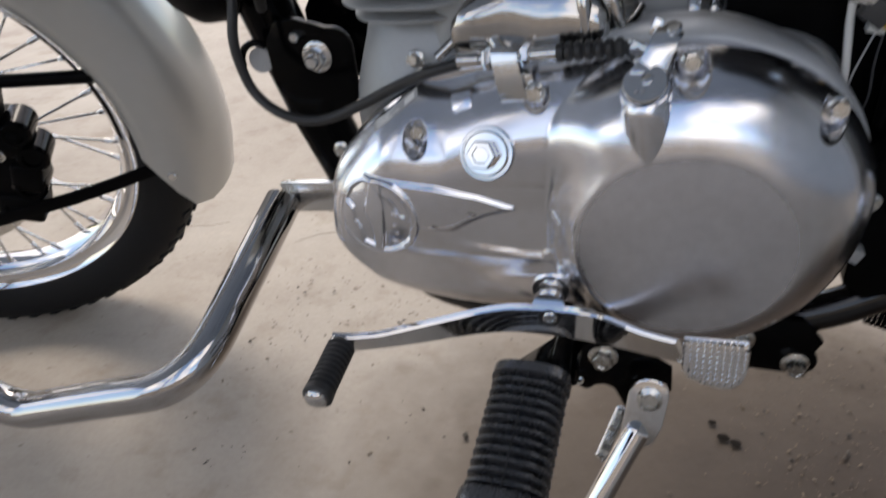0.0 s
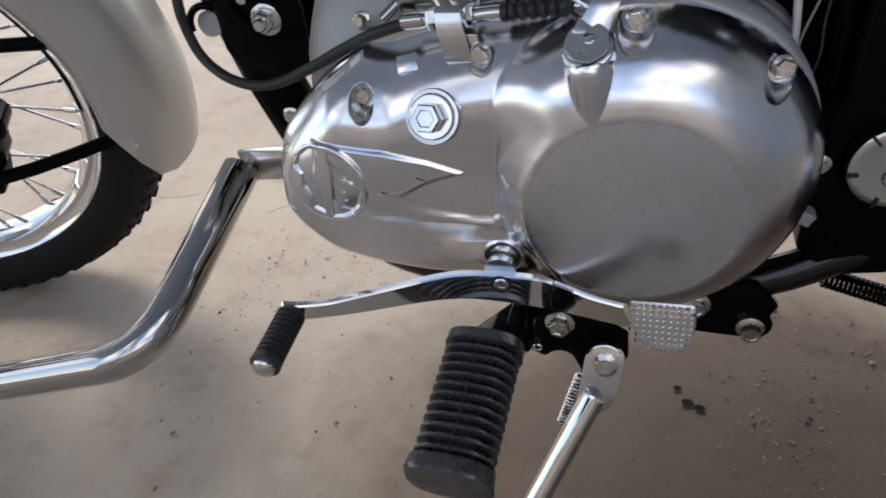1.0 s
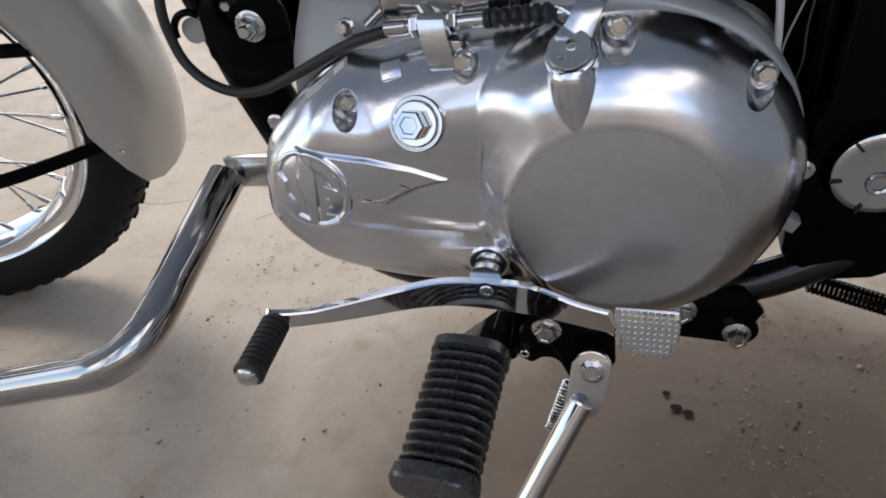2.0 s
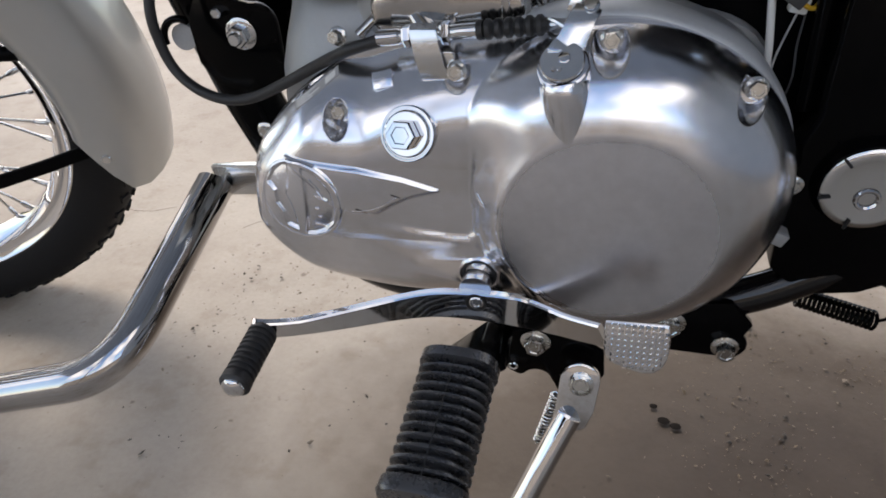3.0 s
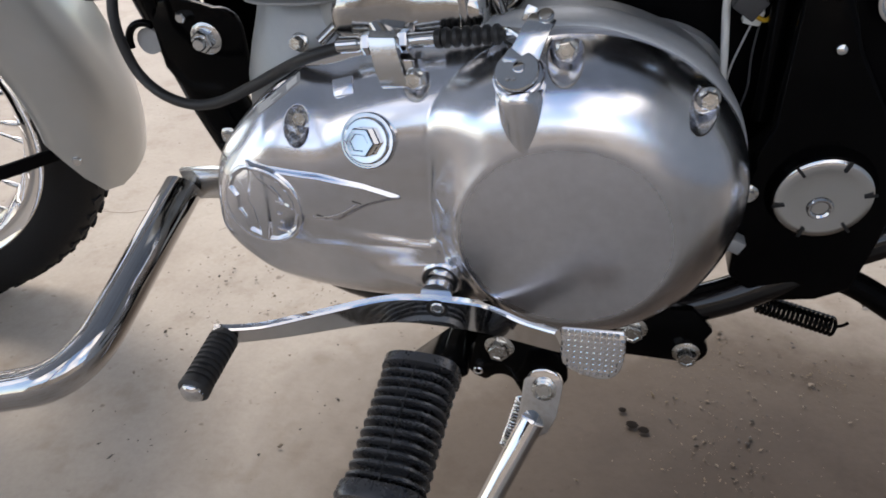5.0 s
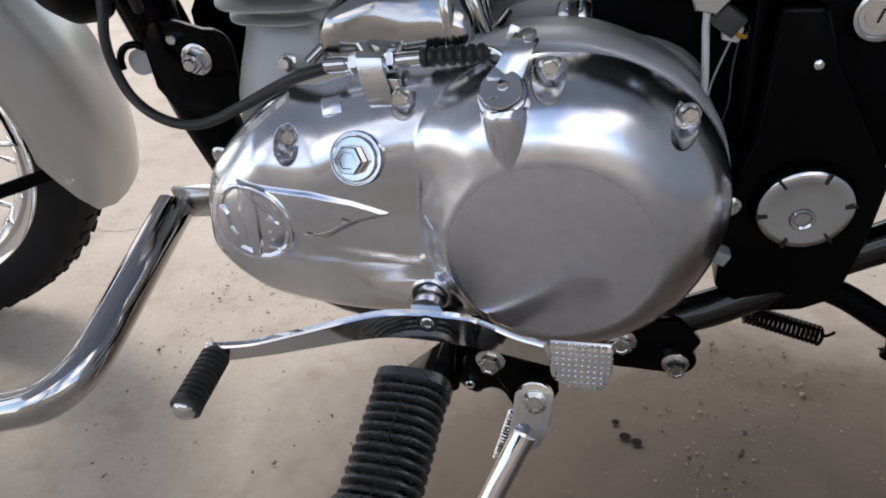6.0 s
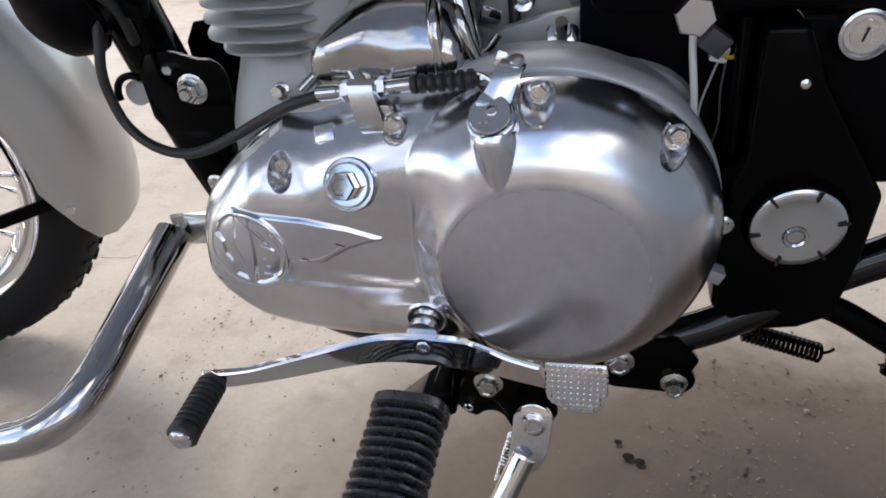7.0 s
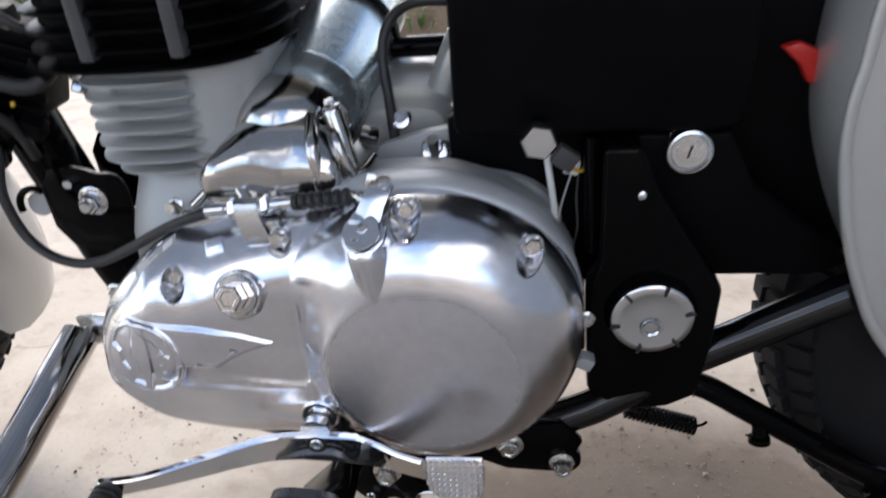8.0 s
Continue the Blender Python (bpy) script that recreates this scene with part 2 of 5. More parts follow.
def add_lathe(bm, profile, origin=(0, 0, 0), axis=(0, 0, 1), seg=32, sides=0, squash=(1, 1)):
    """profile: (radius, height) from one end to the other, closed where radius is 0."""
    m = frame_to(origin, axis)
    rings = []
    for r, h in profile:
        if r <= 1e-6:
            rings.append([bm.verts.new(m @ Vector((0, 0, h)))])
        else:
            rings.append([bm.verts.new(m @ Vector((r * squash[0] * math.cos(2 * math.pi * k / seg), r * squash[1] * math.sin(2 * math.pi * k / seg), h))) for k in range(seg)])
    for a, b in zip(rings, rings[1:]):
        for k in range(seg):
            n = (k + 1) % seg
            if len(a) == 1 and len(b) == 1:
                continue
            if len(a) == 1:
                bm.faces.new((a[0], b[k], b[n]))
            elif len(b) == 1:
                bm.faces.new((a[k], a[n], b[0]))
            else:
                bm.faces.new((a[k], a[n], b[n], b[k]))
    return bm


def lathe(profile, origin=(0, 0, 0), axis=(0, 0, 1), seg=32, squash=(1, 1)):
    return add_lathe(bmesh.new(), profile, origin, axis, seg, squash=squash)


def smooth_path(pts, steps=8, closed=False):
    """Catmull-Rom through the points."""
    p = [Vector(q) for q in pts]
    n = len(p)
    out = []
    span = range(n) if closed else range(n - 1)
    for i in span:
        a, b, c, d = (p[(i - 1) % n], p[i], p[(i + 1) % n], p[(i + 2) % n]) if closed else (p[max(i - 1, 0)], p[i], p[i + 1], p[min(i + 2, n - 1)])
        for s in range(steps):
            t = s / steps
            out.append(0.5 * (2 * b + (c - a) * t + (2 * a - 5 * b + 4 * c - d) * t * t + (3 * b - a - 3 * c + d) * t ** 3))
    if not closed:
        out.append(p[-1])
    return out


def add_tube(bm, pts, radius, seg=16, caps=True, closed=False):
    """A tube along points; radius a number or a list."""
    pts = [Vector(p) for p in pts]
    n = len(pts)
    rad = radius if isinstance(radius, (list, tuple)) else [radius] * n
    rings = []
    up = None
    for i, p in enumerate(pts):
        t = (pts[(i + 1) % n] - pts[i - 1]) if closed else (pts[min(i + 1, n - 1)] - pts[max(i - 1, 0)])
        t.normalize()
        if up is None:
            up = Vector((0, 0, 1)) if abs(t.z) < 0.9 else Vector((1, 0, 0))
        side = t.cross(up).normalized()
        up = side.cross(t).normalized()
        rings.append([bm.verts.new(p + rad[i] * (math.cos(2 * math.pi * k / seg) * side + math.sin(2 * math.pi * k / seg) * up)) for k in range(seg)])
    pairs = list(zip(rings, rings[1:])) + ([(rings[-1], rings[0])] if closed else [])
    for a, b in pairs:
        for k in range(seg):
            bm.faces.new((a[k], a[(k + 1) % seg], b[(k + 1) % seg], b[k]))
    if caps and not closed:
        bm.faces.new(rings[0])
        bm.faces.new(list(reversed(rings[-1])))
    return bm


def tube(pts, radius, seg=16, caps=True, closed=False):
    return add_tube(bmesh.new(), pts, radius, seg, caps, closed)


def bevel(bm, width, seg=2, angle=30):
    edges = [e for e in bm.edges if len(e.link_faces) == 2 and e.calc_face_angle(0) > radians(angle)]
    bmesh.ops.bevel(bm, geom=edges, offset=width, segments=seg, affect="EDGES", profile=0.5, clamp_overlap=True)
    return bm


def plate(outline, y0, y1, edge=0.0008, seg=2):
    """A plate with its outline in x and z, from y0 to y1."""
    bm = bmesh.new()
    a = [bm.verts.new((x, y0, z)) for x, z in outline]
    b = [bm.verts.new((x, y1, z)) for x, z in outline]
    n = len(outline)
    bm.faces.new(a)
    bm.faces.new(list(reversed(b)))
    for k in range(n):
        bm.faces.new((a[k], b[k], b[(k + 1) % n], a[(k + 1) % n]))
    bmesh.ops.recalc_face_normals(bm, faces=bm.faces)
    return bevel(bm, edge, seg) if edge else bm


def block(size, m, edge=0.001, seg=2):
    bm = bmesh.new()
    bmesh.ops.create_cube(bm, size=1, matrix=Matrix.Diagonal((*size, 1)))
    if edge:
        bevel(bm, edge, seg)
    bmesh.ops.transform(bm, matrix=m, verts=bm.verts)
    return bm


def strip(pts, height, thick, edge=0.0006, tilt=None):
    """A flat bar standing on edge, its centre line through the points; height across, thick along y."""
    bm = bmesh.new()
    rings = []
    pts = [Vector(p) for p in pts]
    hs = height if isinstance(height, (list, tuple)) else [height] * len(pts)
    for i, p in enumerate(pts):
        t = (pts[min(i + 1, len(pts) - 1)] - pts[max(i - 1, 0)]).normalized()
        up = Vector((0, 1, 0)).cross(t)
        up = -up if up.z < 0 else up
        up.normalize()
        out = t.cross(up).normalized()
        h = hs[i] / 2
        rings.append([bm.verts.new(p + up * u * h + out * v * thick / 2) for u, v in ((-1, -1), (1, -1), (1, 1), (-1, 1))])
    for a, b in zip(rings, rings[1:]):
        for k in range(4):
            bm.faces.new((a[k], a[(k + 1) % 4], b[(k + 1) % 4], b[k]))
    bm.faces.new(rings[0])
    bm.faces.new(list(reversed(rings[-1])))
    bmesh.ops.recalc_face_normals(bm, faces=bm.faces)
    return bevel(bm, edge, 2, 40)


def arc(cx, cz, r, a0, a1, n=12):
    return [(cx + r * math.cos(radians(a0 + (a1 - a0) * k / n)), cz + r * math.sin(radians(a0 + (a1 - a0) * k / n))) for k in range(n + 1)]


def hex_bolt_bm(af, head, flange=0.0, washer=0.0015, dish=True):
    """A hexagon head along +z, its base at the origin."""
    bm = bmesh.new()
    if flange:
        add_lathe(bm, [(0, 0), (flange, 0), (flange, washer * 0.6), (flange * 0.9, washer), (af * 0.5, washer * 1.5), (0, washer * 1.5)], seg=28)
    r = af / 2 / math.cos(math.pi / 6)
    prof = [(r, washer), (r, head * 0.85), (r * 0.9, head)]
    if dish:
        prof += [(r * 0.62, head), (r * 0.55, head - 0.0006), (0, head - 0.0006)]
    else:
        prof += [(0, head)]
    add_lathe(bm, prof, seg=6)
    return bm


BOLTS = {}


def bolt(name, at, parent, axis=(0, -1, 0), af=0.008, head=0.005, flange=0.0065, material=None, turn=0.0, label="", dish=True):
    key = (af, head, flange, (material or STEEL).name, dish)
    if key not in BOLTS:
        BOLTS[key] = mesh_of(hex_bolt_bm(af, head, flange, dish=dish), material or STEEL, True, 25)
    ob = part(name, BOLTS[key], None, parent, label)
    ob.matrix_basis = frame_to(at, axis) @ Matrix.Rotation(turn, 4, "Z")
    return ob


def loft(rings, caps=True, closed=False):
    """A skin over rings of equally many points."""
    bm = bmesh.new()
    vs = [[bm.verts.new(p) for p in r] for r in rings]
    n = len(vs[0])
    pairs = list(zip(vs, vs[1:])) + ([(vs[-1], vs[0])] if closed else [])
    for a, b in pairs:
        for k in range(n):
            bm.faces.new((a[k], a[(k + 1) % n], b[(k + 1) % n], b[k]))
    if caps and not closed:
        bm.faces.new(vs[0])
        bm.faces.new(list(reversed(vs[-1])))
    return bm


def oval(m, a, b, power=2.0, n=32):
    """Points of a superellipse in the x-y plane of the matrix m."""
    out = []
    for k in range(n):
        c, s_ = math.cos(2 * math.pi * k / n), math.sin(2 * math.pi * k / n)
        out.append(m @ Vector((a * math.copysign(abs(c) ** (2 / power), c), b * math.copysign(abs(s_) ** (2 / power), s_), 0)))
    return out


def coil(a, b, radius, wire, turns, seg=8, steps=14):
    """A coil spring from a to b."""
    a, b = Vector(a), Vector(b)
    m = frame_to(a, b - a)
    L = (b - a).length
    n = int(turns * steps)
    return tube([m @ Vector((radius * math.cos(2 * math.pi * k / steps), radius * math.sin(2 * math.pi * k / steps), L * k / n)) for k in range(n + 1)], wire, seg)


# ---- primary cover ----
OUTLINE = [(-0.171, 0.354), (-0.1635, 0.382), (-0.148, 0.4025), (-0.1250, 0.4230), (-0.0935, 0.4420), (-0.056, 0.4555), (-0.015, 0.4640), (0.03, 0.4705), (0.068, 0.4745), (0.099, 0.4735), (0.129, 0.464),
           (0.153, 0.451), (0.171, 0.433), (0.185, 0.412), (0.193, 0.388), (0.195, 0.362), (0.191, 0.333), (0.179, 0.303), (0.156, 0.276), (0.128, 0.262), (0.10, 0.257), (0.072, 0.259), (0.045, 0.268),
           (0.018, 0.275), (-0.01, 0.268), (-0.055, 0.2620), (-0.098, 0.2670), (-0.131, 0.2762), (-0.1495, 0.2885), (-0.1665, 0.3100), (-0.1740, 0.333)]
Y0 = -0.092
CLUTCH = (0.0845, 0.356)
EMB = (-0.1225, 0.3595)
edge_line = np.array([(p.x, p.z) for p in smooth_path([(x, 0, z) for x, z in OUTLINE], 36, True)])


def sstep(a, b, x):
    t = np.clip((x - a) / (b - a), 0, 1)
    return t * t * (3 - 2 * t)


def seg_dist(x, z, a, b):
    ax, az, bx, bz = *a, *b
    vx, vz = bx - ax, bz - az
    t = np.clip(((x - ax) * vx + (z - az) * vz) / (vx * vx + vz * vz), 0, 1)
    return np.hypot(x - ax - t * vx, z - az - t * vz)


def poly_inside(x, z, poly, soft):
    """About 1 inside the polygon and 0 outside, with an edge of that softness."""
    inside = np.zeros(x.shape, bool)
    dist = np.full(x.shape, 9.0)
    n = len(poly)
    for i in range(n):
        a, b = poly[i], poly[(i + 1) % n]
        dist = np.minimum(dist, seg_dist(x, z, a, b))
        cross = (a[1] > z) != (b[1] > z)
        with np.errstate(divide="ignore", invalid="ignore"):
            xi = a[0] + (z - a[1]) / (b[1] - a[1]) * (b[0] - a[0]) if b[1] != a[1] else np.zeros_like(x)
        inside ^= cross & (x < xi)
    s = np.where(inside, dist, -dist)
    return sstep(-soft, soft, s)


POCKETS = [((-0.0930, 0.4145), (-0.0918, 0.4030), 0.0086, -0.1105), ((-0.0128, 0.4435), (-0.0105, 0.4335), 0.0092, -0.1105), ((0.079, 0.465), (0.0808, 0.4540), 0.0106, -0.1125), ((0.160, 0.439), (0.1552, 0.4265), 0.0102, -0.1165)]
WING = [(-0.130, 0.3905), (-0.115, 0.3885), (-0.080, 0.3840), (-0.050, 0.3770), (-0.0265, 0.3685), (-0.047, 0.3630), (-0.056, 0.3590), (-0.069, 0.3520), (-0.084, 0.3530), (-0.098, 0.3560)]
FIELD = [(-0.096, 0.350), (-0.07, 0.343), (-0.040, 0.3365), (-0.018, 0.333), (-0.007, 0.3335), (-0.0025, 0.338), (-0.001, 0.348), (0.001, 0.385), (-0.03, 0.40), (-0.07, 0.40)]
CELL_A = [(-0.86, 0.30), (-0.74, 0.60), (-0.52, 0.82), (-0.34, 0.88), (-0.30, 0.55), (-0.36, 0.10), (-0.24, -0.10), (-0.16, -0.45), (-0.12, -0.80), (-0.38, -0.72), (-0.46, -0.40), (-0.62, -0.18), (-0.66, 0.14)]
CELL_B = [(0.06, 0.90), (0.34, 0.84), (0.62, 0.62), (0.80, 0.34), (0.87, 0.0), (0.80, -0.40), (0.60, -0.68), (0.34, -0.84), (0.12, -0.88), (0.16, -0.40), (0.14, 0.30)]


def smin(a, b, k):
    """The lesser of two heights, with a rounded meeting."""
    g = np.clip(1 - np.abs(a - b) / k, 0, 1)
    return np.minimum(a, b) - g * g * k / 4


def emb(u, v):
    """Emblem coordinates, from -1 to 1 across its ring, as x and z."""
    return EMB[0] + 0.0285 * u + 0.003 * v, EMB[1] + 0.0285 * v - 0.004 * u


def cover_height(x, z):
    """How far the cover stands out at x, z."""
    x, z = np.asarray(x, float), np.asarray(z, float)
    d = np.full(x.shape, 9.0)
    n_e = len(edge_line)
    for k in range(0, n_e, 3):
        d = np.minimum(d, seg_dist(x, z, edge_line[k], edge_line[(k + 3) % n_e]))
    hi = sstep(0.31, 0.41, z)
    # the long front body, rolling over towards the top
    e = np.clip(d / (0.030 - 0.020 * hi), 0, 1)
    round_ = np.sqrt(np.clip(1 - (1 - e) ** 2, 0, 1))
    front = 0.044 + 0.10 * np.clip(0.385 - z, 0, 0.05) - 0.10 * np.clip(0.330 - z, 0, 0.2) + 0.007 * np.exp(-((x + 0.112) / 0.055) ** 2 - ((z - 0.36) / 0.05) ** 2)
    start = 0.075 - 0.030 * sstep(-0.070, -0.120, x)
    v = np.clip(start - d, 0, 1)
    v = np.sqrt(v * v + 0.006 ** 2) - 0.006
    roll = 1.25 * start * (1 - np.sqrt(1 - np.clip(v / start, 0, 0.98) ** 2))
    hf = np.maximum(smin(front - hi * roll, front * round_, 0.007), 0.0)
    # the clutch dome: a flat disc with a rounded shoulder, steeper towards the front body
    rr = np.hypot(x - CLUTCH[0], z - CLUTCH[1])
    u = np.clip(rr - 0.067, 0, 1)
    u = np.sqrt(u * u + 0.0025 ** 2) - 0.0025
    w = np.clip(u / 0.0477, 0, 0.985)
    left = sstep(0.25, 0.95, (CLUTCH[0] - x) / np.maximum(rr, 0.01)) * sstep(0.435, 0.375, z)
    hc = 0.0665 - 0.5 * rr * rr - 0.25 * u - 0.052 * (1 - (1 - w ** 2.6) ** 0.385) - 10 * (1 - hi) * u * u - 0.85 * left * u
    e2 = np.clip(d / (0.024 - 0.020 * hi), 0, 1)
    hc = np.maximum(smin(hc, 0.068 * np.sqrt(np.clip(1 - (1 - e2) ** 2, 0, 1)), 0.006), 0.0)
    hc = hc * sstep(0.132, 0.114, rr)
    k = 0.012
    gap = np.clip(1 - np.abs(hf - hc) / k, 0, 1)
    h = np.maximum(hf, hc) + gap * gap * k / 4
    # relief: wing, the sunk field under it, the emblem's disc and its two cells
    h = h + 0.0019 * poly_inside(x, z, WING, 0.0018)
    h = h - 0.0024 * poly_inside(x, z, FIELD, 0.0035) * sstep(-0.085, -0.02, x) * sstep(0.392, 0.362, z)
    em = np.hypot((x - EMB[0]) / 1.0, (z - EMB[1]) / 1.0)
    h = h + 0.0012 * sstep(0.0310, 0.0285, em)
    for cell in (CELL_A, CELL_B):
        h = h - 0.0019 * poly_inside(x, z, [emb(*q) for q in cell], 0.0013)
    # horn-shaped boss round the gear shaft
    t = np.clip((x + 0.042) / 0.040, 0, 1)
    ds = np.hypot(np.where(x > -0.001, x + 0.001, np.where(x < -0.042, x + 0.042, 0.0)), z - (0.3030 + 0.0015 * t))
    off = np.clip(ds - 0.0045 - 0.0085 * t, 0, 1)
    pad = 0.0405 + 0.0068 * t ** 1.6 - 0.52 * (np.sqrt(off * off + 0.002 ** 2) - 0.002)
    h = -smin(-h, -pad, 0.011)
    for a, b, r, y in POCKETS:
        va = np.array(b) - np.array(a)
        long_ = np.hypot(*va)
        s_ = ((x - a[0]) * va[0] + (z - a[1]) * va[1]) / long_
        side = np.abs((x - a[0]) * va[1] - (z - a[1]) * va[0]) / long_
        q = (side / r) ** 2 + np.where(s_ > 0, s_ / (long_ * 1.1), s_ / (r * 1.25)) ** 2
        cut = sstep(0.0, 0.55, 1 - q)
        floor_ = Y0 - y + np.clip(s_, 0, 1) * 0.25
        h = np.where(h > floor_, h * (1 - cut) + floor_ * cut, h)
    return h


def on_cover(x, z, lift=0.0):
    return Vector((x, Y0 - float(cover_height(np.array([x]), np.array([z]))[0]) - lift, z))


def build_cover():
    n = len(edge_line)
    rings = 250
    sk = np.array([[-0.080, 0.335], [0.095, 0.360]])
    v = sk[1] - sk[0]
    t = np.clip(((edge_line - sk[0]) @ v) / (v @ v), 0, 1)
    core = sk[0] + t[:, None] * v
    p = np.concatenate([edge_line * (1 - w) + core * w for w in [(k / rings) ** 1.35 for k in range(rings + 1)]])
    e = 0.0004
    h, hx, hz = (cover_height(p[:, 0] + dx, p[:, 1] + dz) for dx, dz in ((0, 0), (e, 0), (0, e)))
    tang = np.roll(edge_line, -1, 0) - np.roll(edge_line, 1, 0)
    rim = np.column_stack((tang[:, 1], np.zeros(n), -tang[:, 0]))
    rim *= np.sign((rim[:, [0, 2]] * (edge_line - core)).sum(1))[:, None]
    nor = np.concatenate((rim, np.column_stack((-(hx - h) / e, np.full(len(h), -1.0), -(hz - h) / e))))
    nor /= np.linalg.norm(nor, axis=1)[:, None]
    co = np.concatenate((np.column_stack((edge_line[:, 0], np.full(n, Y0 + 0.012), edge_line[:, 1])), np.column_stack((p[:, 0], Y0 - h, p[:, 1]))))
    total = rings + 2
    faces = [(k * n + i, (k + 1) * n + i, (k + 1) * n + (i + 1) % n, k * n + (i + 1) % n) for k in range(total - 1) for i in range(n)]
    me = bpy.data.meshes.new("primary_cover")
    me.from_pydata(co.tolist(), [], faces)
    me.materials.append(POLISHED)
    me.update()
    bm = bmesh.new()
    bm.from_mesh(me)
    bmesh.ops.recalc_face_normals(bm, faces=bm.faces)
    bm.to_mesh(me)
    bm.free()
    me.polygons.foreach_set("use_smooth", [True] * len(me.polygons))
    me.normals_split_custom_set_from_vertices(nor.tolist())
    return part("primary_cover", me, None, BIKE, "polished aluminium engine side cover with raised wing relief")


COVER = build_cover()


for (a, b, r, y), name in zip(POCKETS, ("cover_bolt",) * 4):
    bolt(name, (a[0], y - 0.0035, a[1]), COVER, axis=(0, -1, 0.22), af=0.0092, head=0.0080, flange=0.0066, turn=0.2 + a[0] * 20)
bolt("cover_bolt", (0.196, -0.104, 0.367), COVER, turn=0.4)
bolt("cover_bolt", (-0.166, -0.090, 0.384), COVER, turn=0.1)
bolt("cover_bolt", (0.168, -0.098, 0.285), COVER, turn=0.9)


# filler plug
part("filler_plug", lathe([(0.0, -0.012), (0.0178, -0.012), (0.0178, 0.0012), (0.0172, 0.0022), (0.0164, 0.0022), (0.016, 0.001), (0.0152, 0.001), (0.0148, 0.0034), (0.0138, 0.0042), (0.0, 0.0042)], (-0.042, -0.1355, 0.4105), (-0.04, -1, 0.46), 44), CHROME, COVER, "chromed round filler plug")
bolt("plug_hexagon", (-0.0425, -0.1392, 0.4118), COVER, axis=(-0.05, -1, 0.47), af=0.0170, head=0.0110, flange=0.0, material=CHROME, turn=0.5)

# emblem: a plain oval ring with plain raised bars


def bead(name, path, r, mat_=None):
    return part(name, tube([on_cover(x, z, -r * 0.35) for x, z in path], r, 8), mat_ or POLISHED, COVER)


ring = [emb(math.cos(a), math.sin(a)) for a in np.linspace(0, 2 * math.pi, 72, endpoint=False)]
part("emblem_ring", tube([on_cover(x, z, -0.0005) for x, z in ring], 0.0012, 8, closed=True), POLISHED, COVER)


def line(p, q, n=10):
    return [emb(p[0] + (q[0] - p[0]) * k / n, p[1] + (q[1] - p[1]) * k / n) for k in range(n + 1)]


bead("emblem_bar", line((0.24, 0.62), (0.50, 0.38), 5), 0.0011)
for v in (0.20, -0.58):
    bead("emblem_bar", line((0.34, v), (0.70, v - 0.03), 5), 0.0015)
for u, v in ((0.36, -0.14), (0.42, -0.36)):
    bead("emblem_bar", line((u, v), (u + 0.10, v), 3), 0.0014)
bead("wing_line", [(-0.086 + 0.0023 * k, 0.3545 - 0.0038 * math.sin(math.pi * k / 14) + 0.0007 * k) for k in range(15)], 0.0006)
part("wing_slit", tube([on_cover(-0.083 + 0.0022 * k, 0.3560 - 0.0009 * k, -0.0003) for k in range(4)], 0.0007, 6), DARK, COVER)
part("wing_slit", tube([on_cover(-0.058 + 0.002 * k, 0.3660 - 0.0008 * k, -0.0003) for k in range(4)], 0.0006, 6), DARK, COVER)
bead("casting_nib", [(0.0000, 0.3690), (0.0015, 0.3686), (0.0035, 0.3662), (0.0060, 0.3650)], 0.0009)
bead("casting_nib", [(-0.0002, 0.3672), (0.0014, 0.3668), (0.0034, 0.3645), (0.0058, 0.3634)], 0.0006)

# casting lugs on the upper rim
part("casting_lug", block((0.0135, 0.012, 0.0095), pose(*on_cover(-0.0620, 0.4335, -0.0035), 50, -12, 4), 0.0008), POLISHED, COVER)
part("casting_lug", block((0.012, 0.012, 0.010), pose(0.197, -0.094, 0.3205, 0, 25, 0), 0.001), GREY, COVER)

# clutch release boss and arm
EYE = Vector((0.0535, -0.1425, 0.4625))
EYE_AXIS = Vector((-0.10, -0.58, 0.80)).normalized()
part("release_boss", lathe([(0, 0.0020), (0.0132, 0.0020), (0.0144, 0.0012), (0.0149, -0.0006), (0.0149, -0.0050), (0.0140, -0.0078), (0.0120, -0.0095), (0, -0.012)], EYE - EYE_AXIS * 0.0048, EYE_AXIS, 36), POLISHED, COVER)
part("boss_rib", lathe([(0, 0.0), (0.0120, -0.0006), (0.0138, -0.0030), (0.0142, -0.0070), (0.0142, -0.036), (0.0128, -0.041), (0.0090, -0.046), (0.0, -0.049)], (0.0540, -0.1408, 0.4535), (-0.16, 0.03, 1), 40), POLISHED, COVER)
# solid dark ring for the shade in the gap under the arm's eye
part("boss_gap_shade", lathe([(0, -0.0024), (0.0121, -0.0024), (0.0121, -0.0010), (0, -0.0010)], EYE, EYE_AXIS, 36), DARK, COVER)


def ribbon(points, widths, across, thick):
    """A bent flat strip: its centre line, its widths and the way across it."""
    pts = [Vector(p) for p in points]
    rings_ = []
    for i_, p_ in enumerate(pts):
        t_ = (pts[min(i_ + 1, len(pts) - 1)] - pts[max(i_ - 1, 0)]).normalized()
        w_ = (Vector(across) - t_ * t_.dot(Vector(across))).normalized()
        n_ = w_.cross(t_)
        rings_.append([p_ + w_ * widths[i_] / 2 * a_ + n_ * thick / 2 * b_ for a_, b_ in ((-1, -1), (1, -1), (1, 1), (-1, 1))])
    bm_ = loft(rings_)
    bmesh.ops.recalc_face_normals(bm_, faces=bm_.faces)
    return bevel(bm_, thick * 0.25, 2, 50)


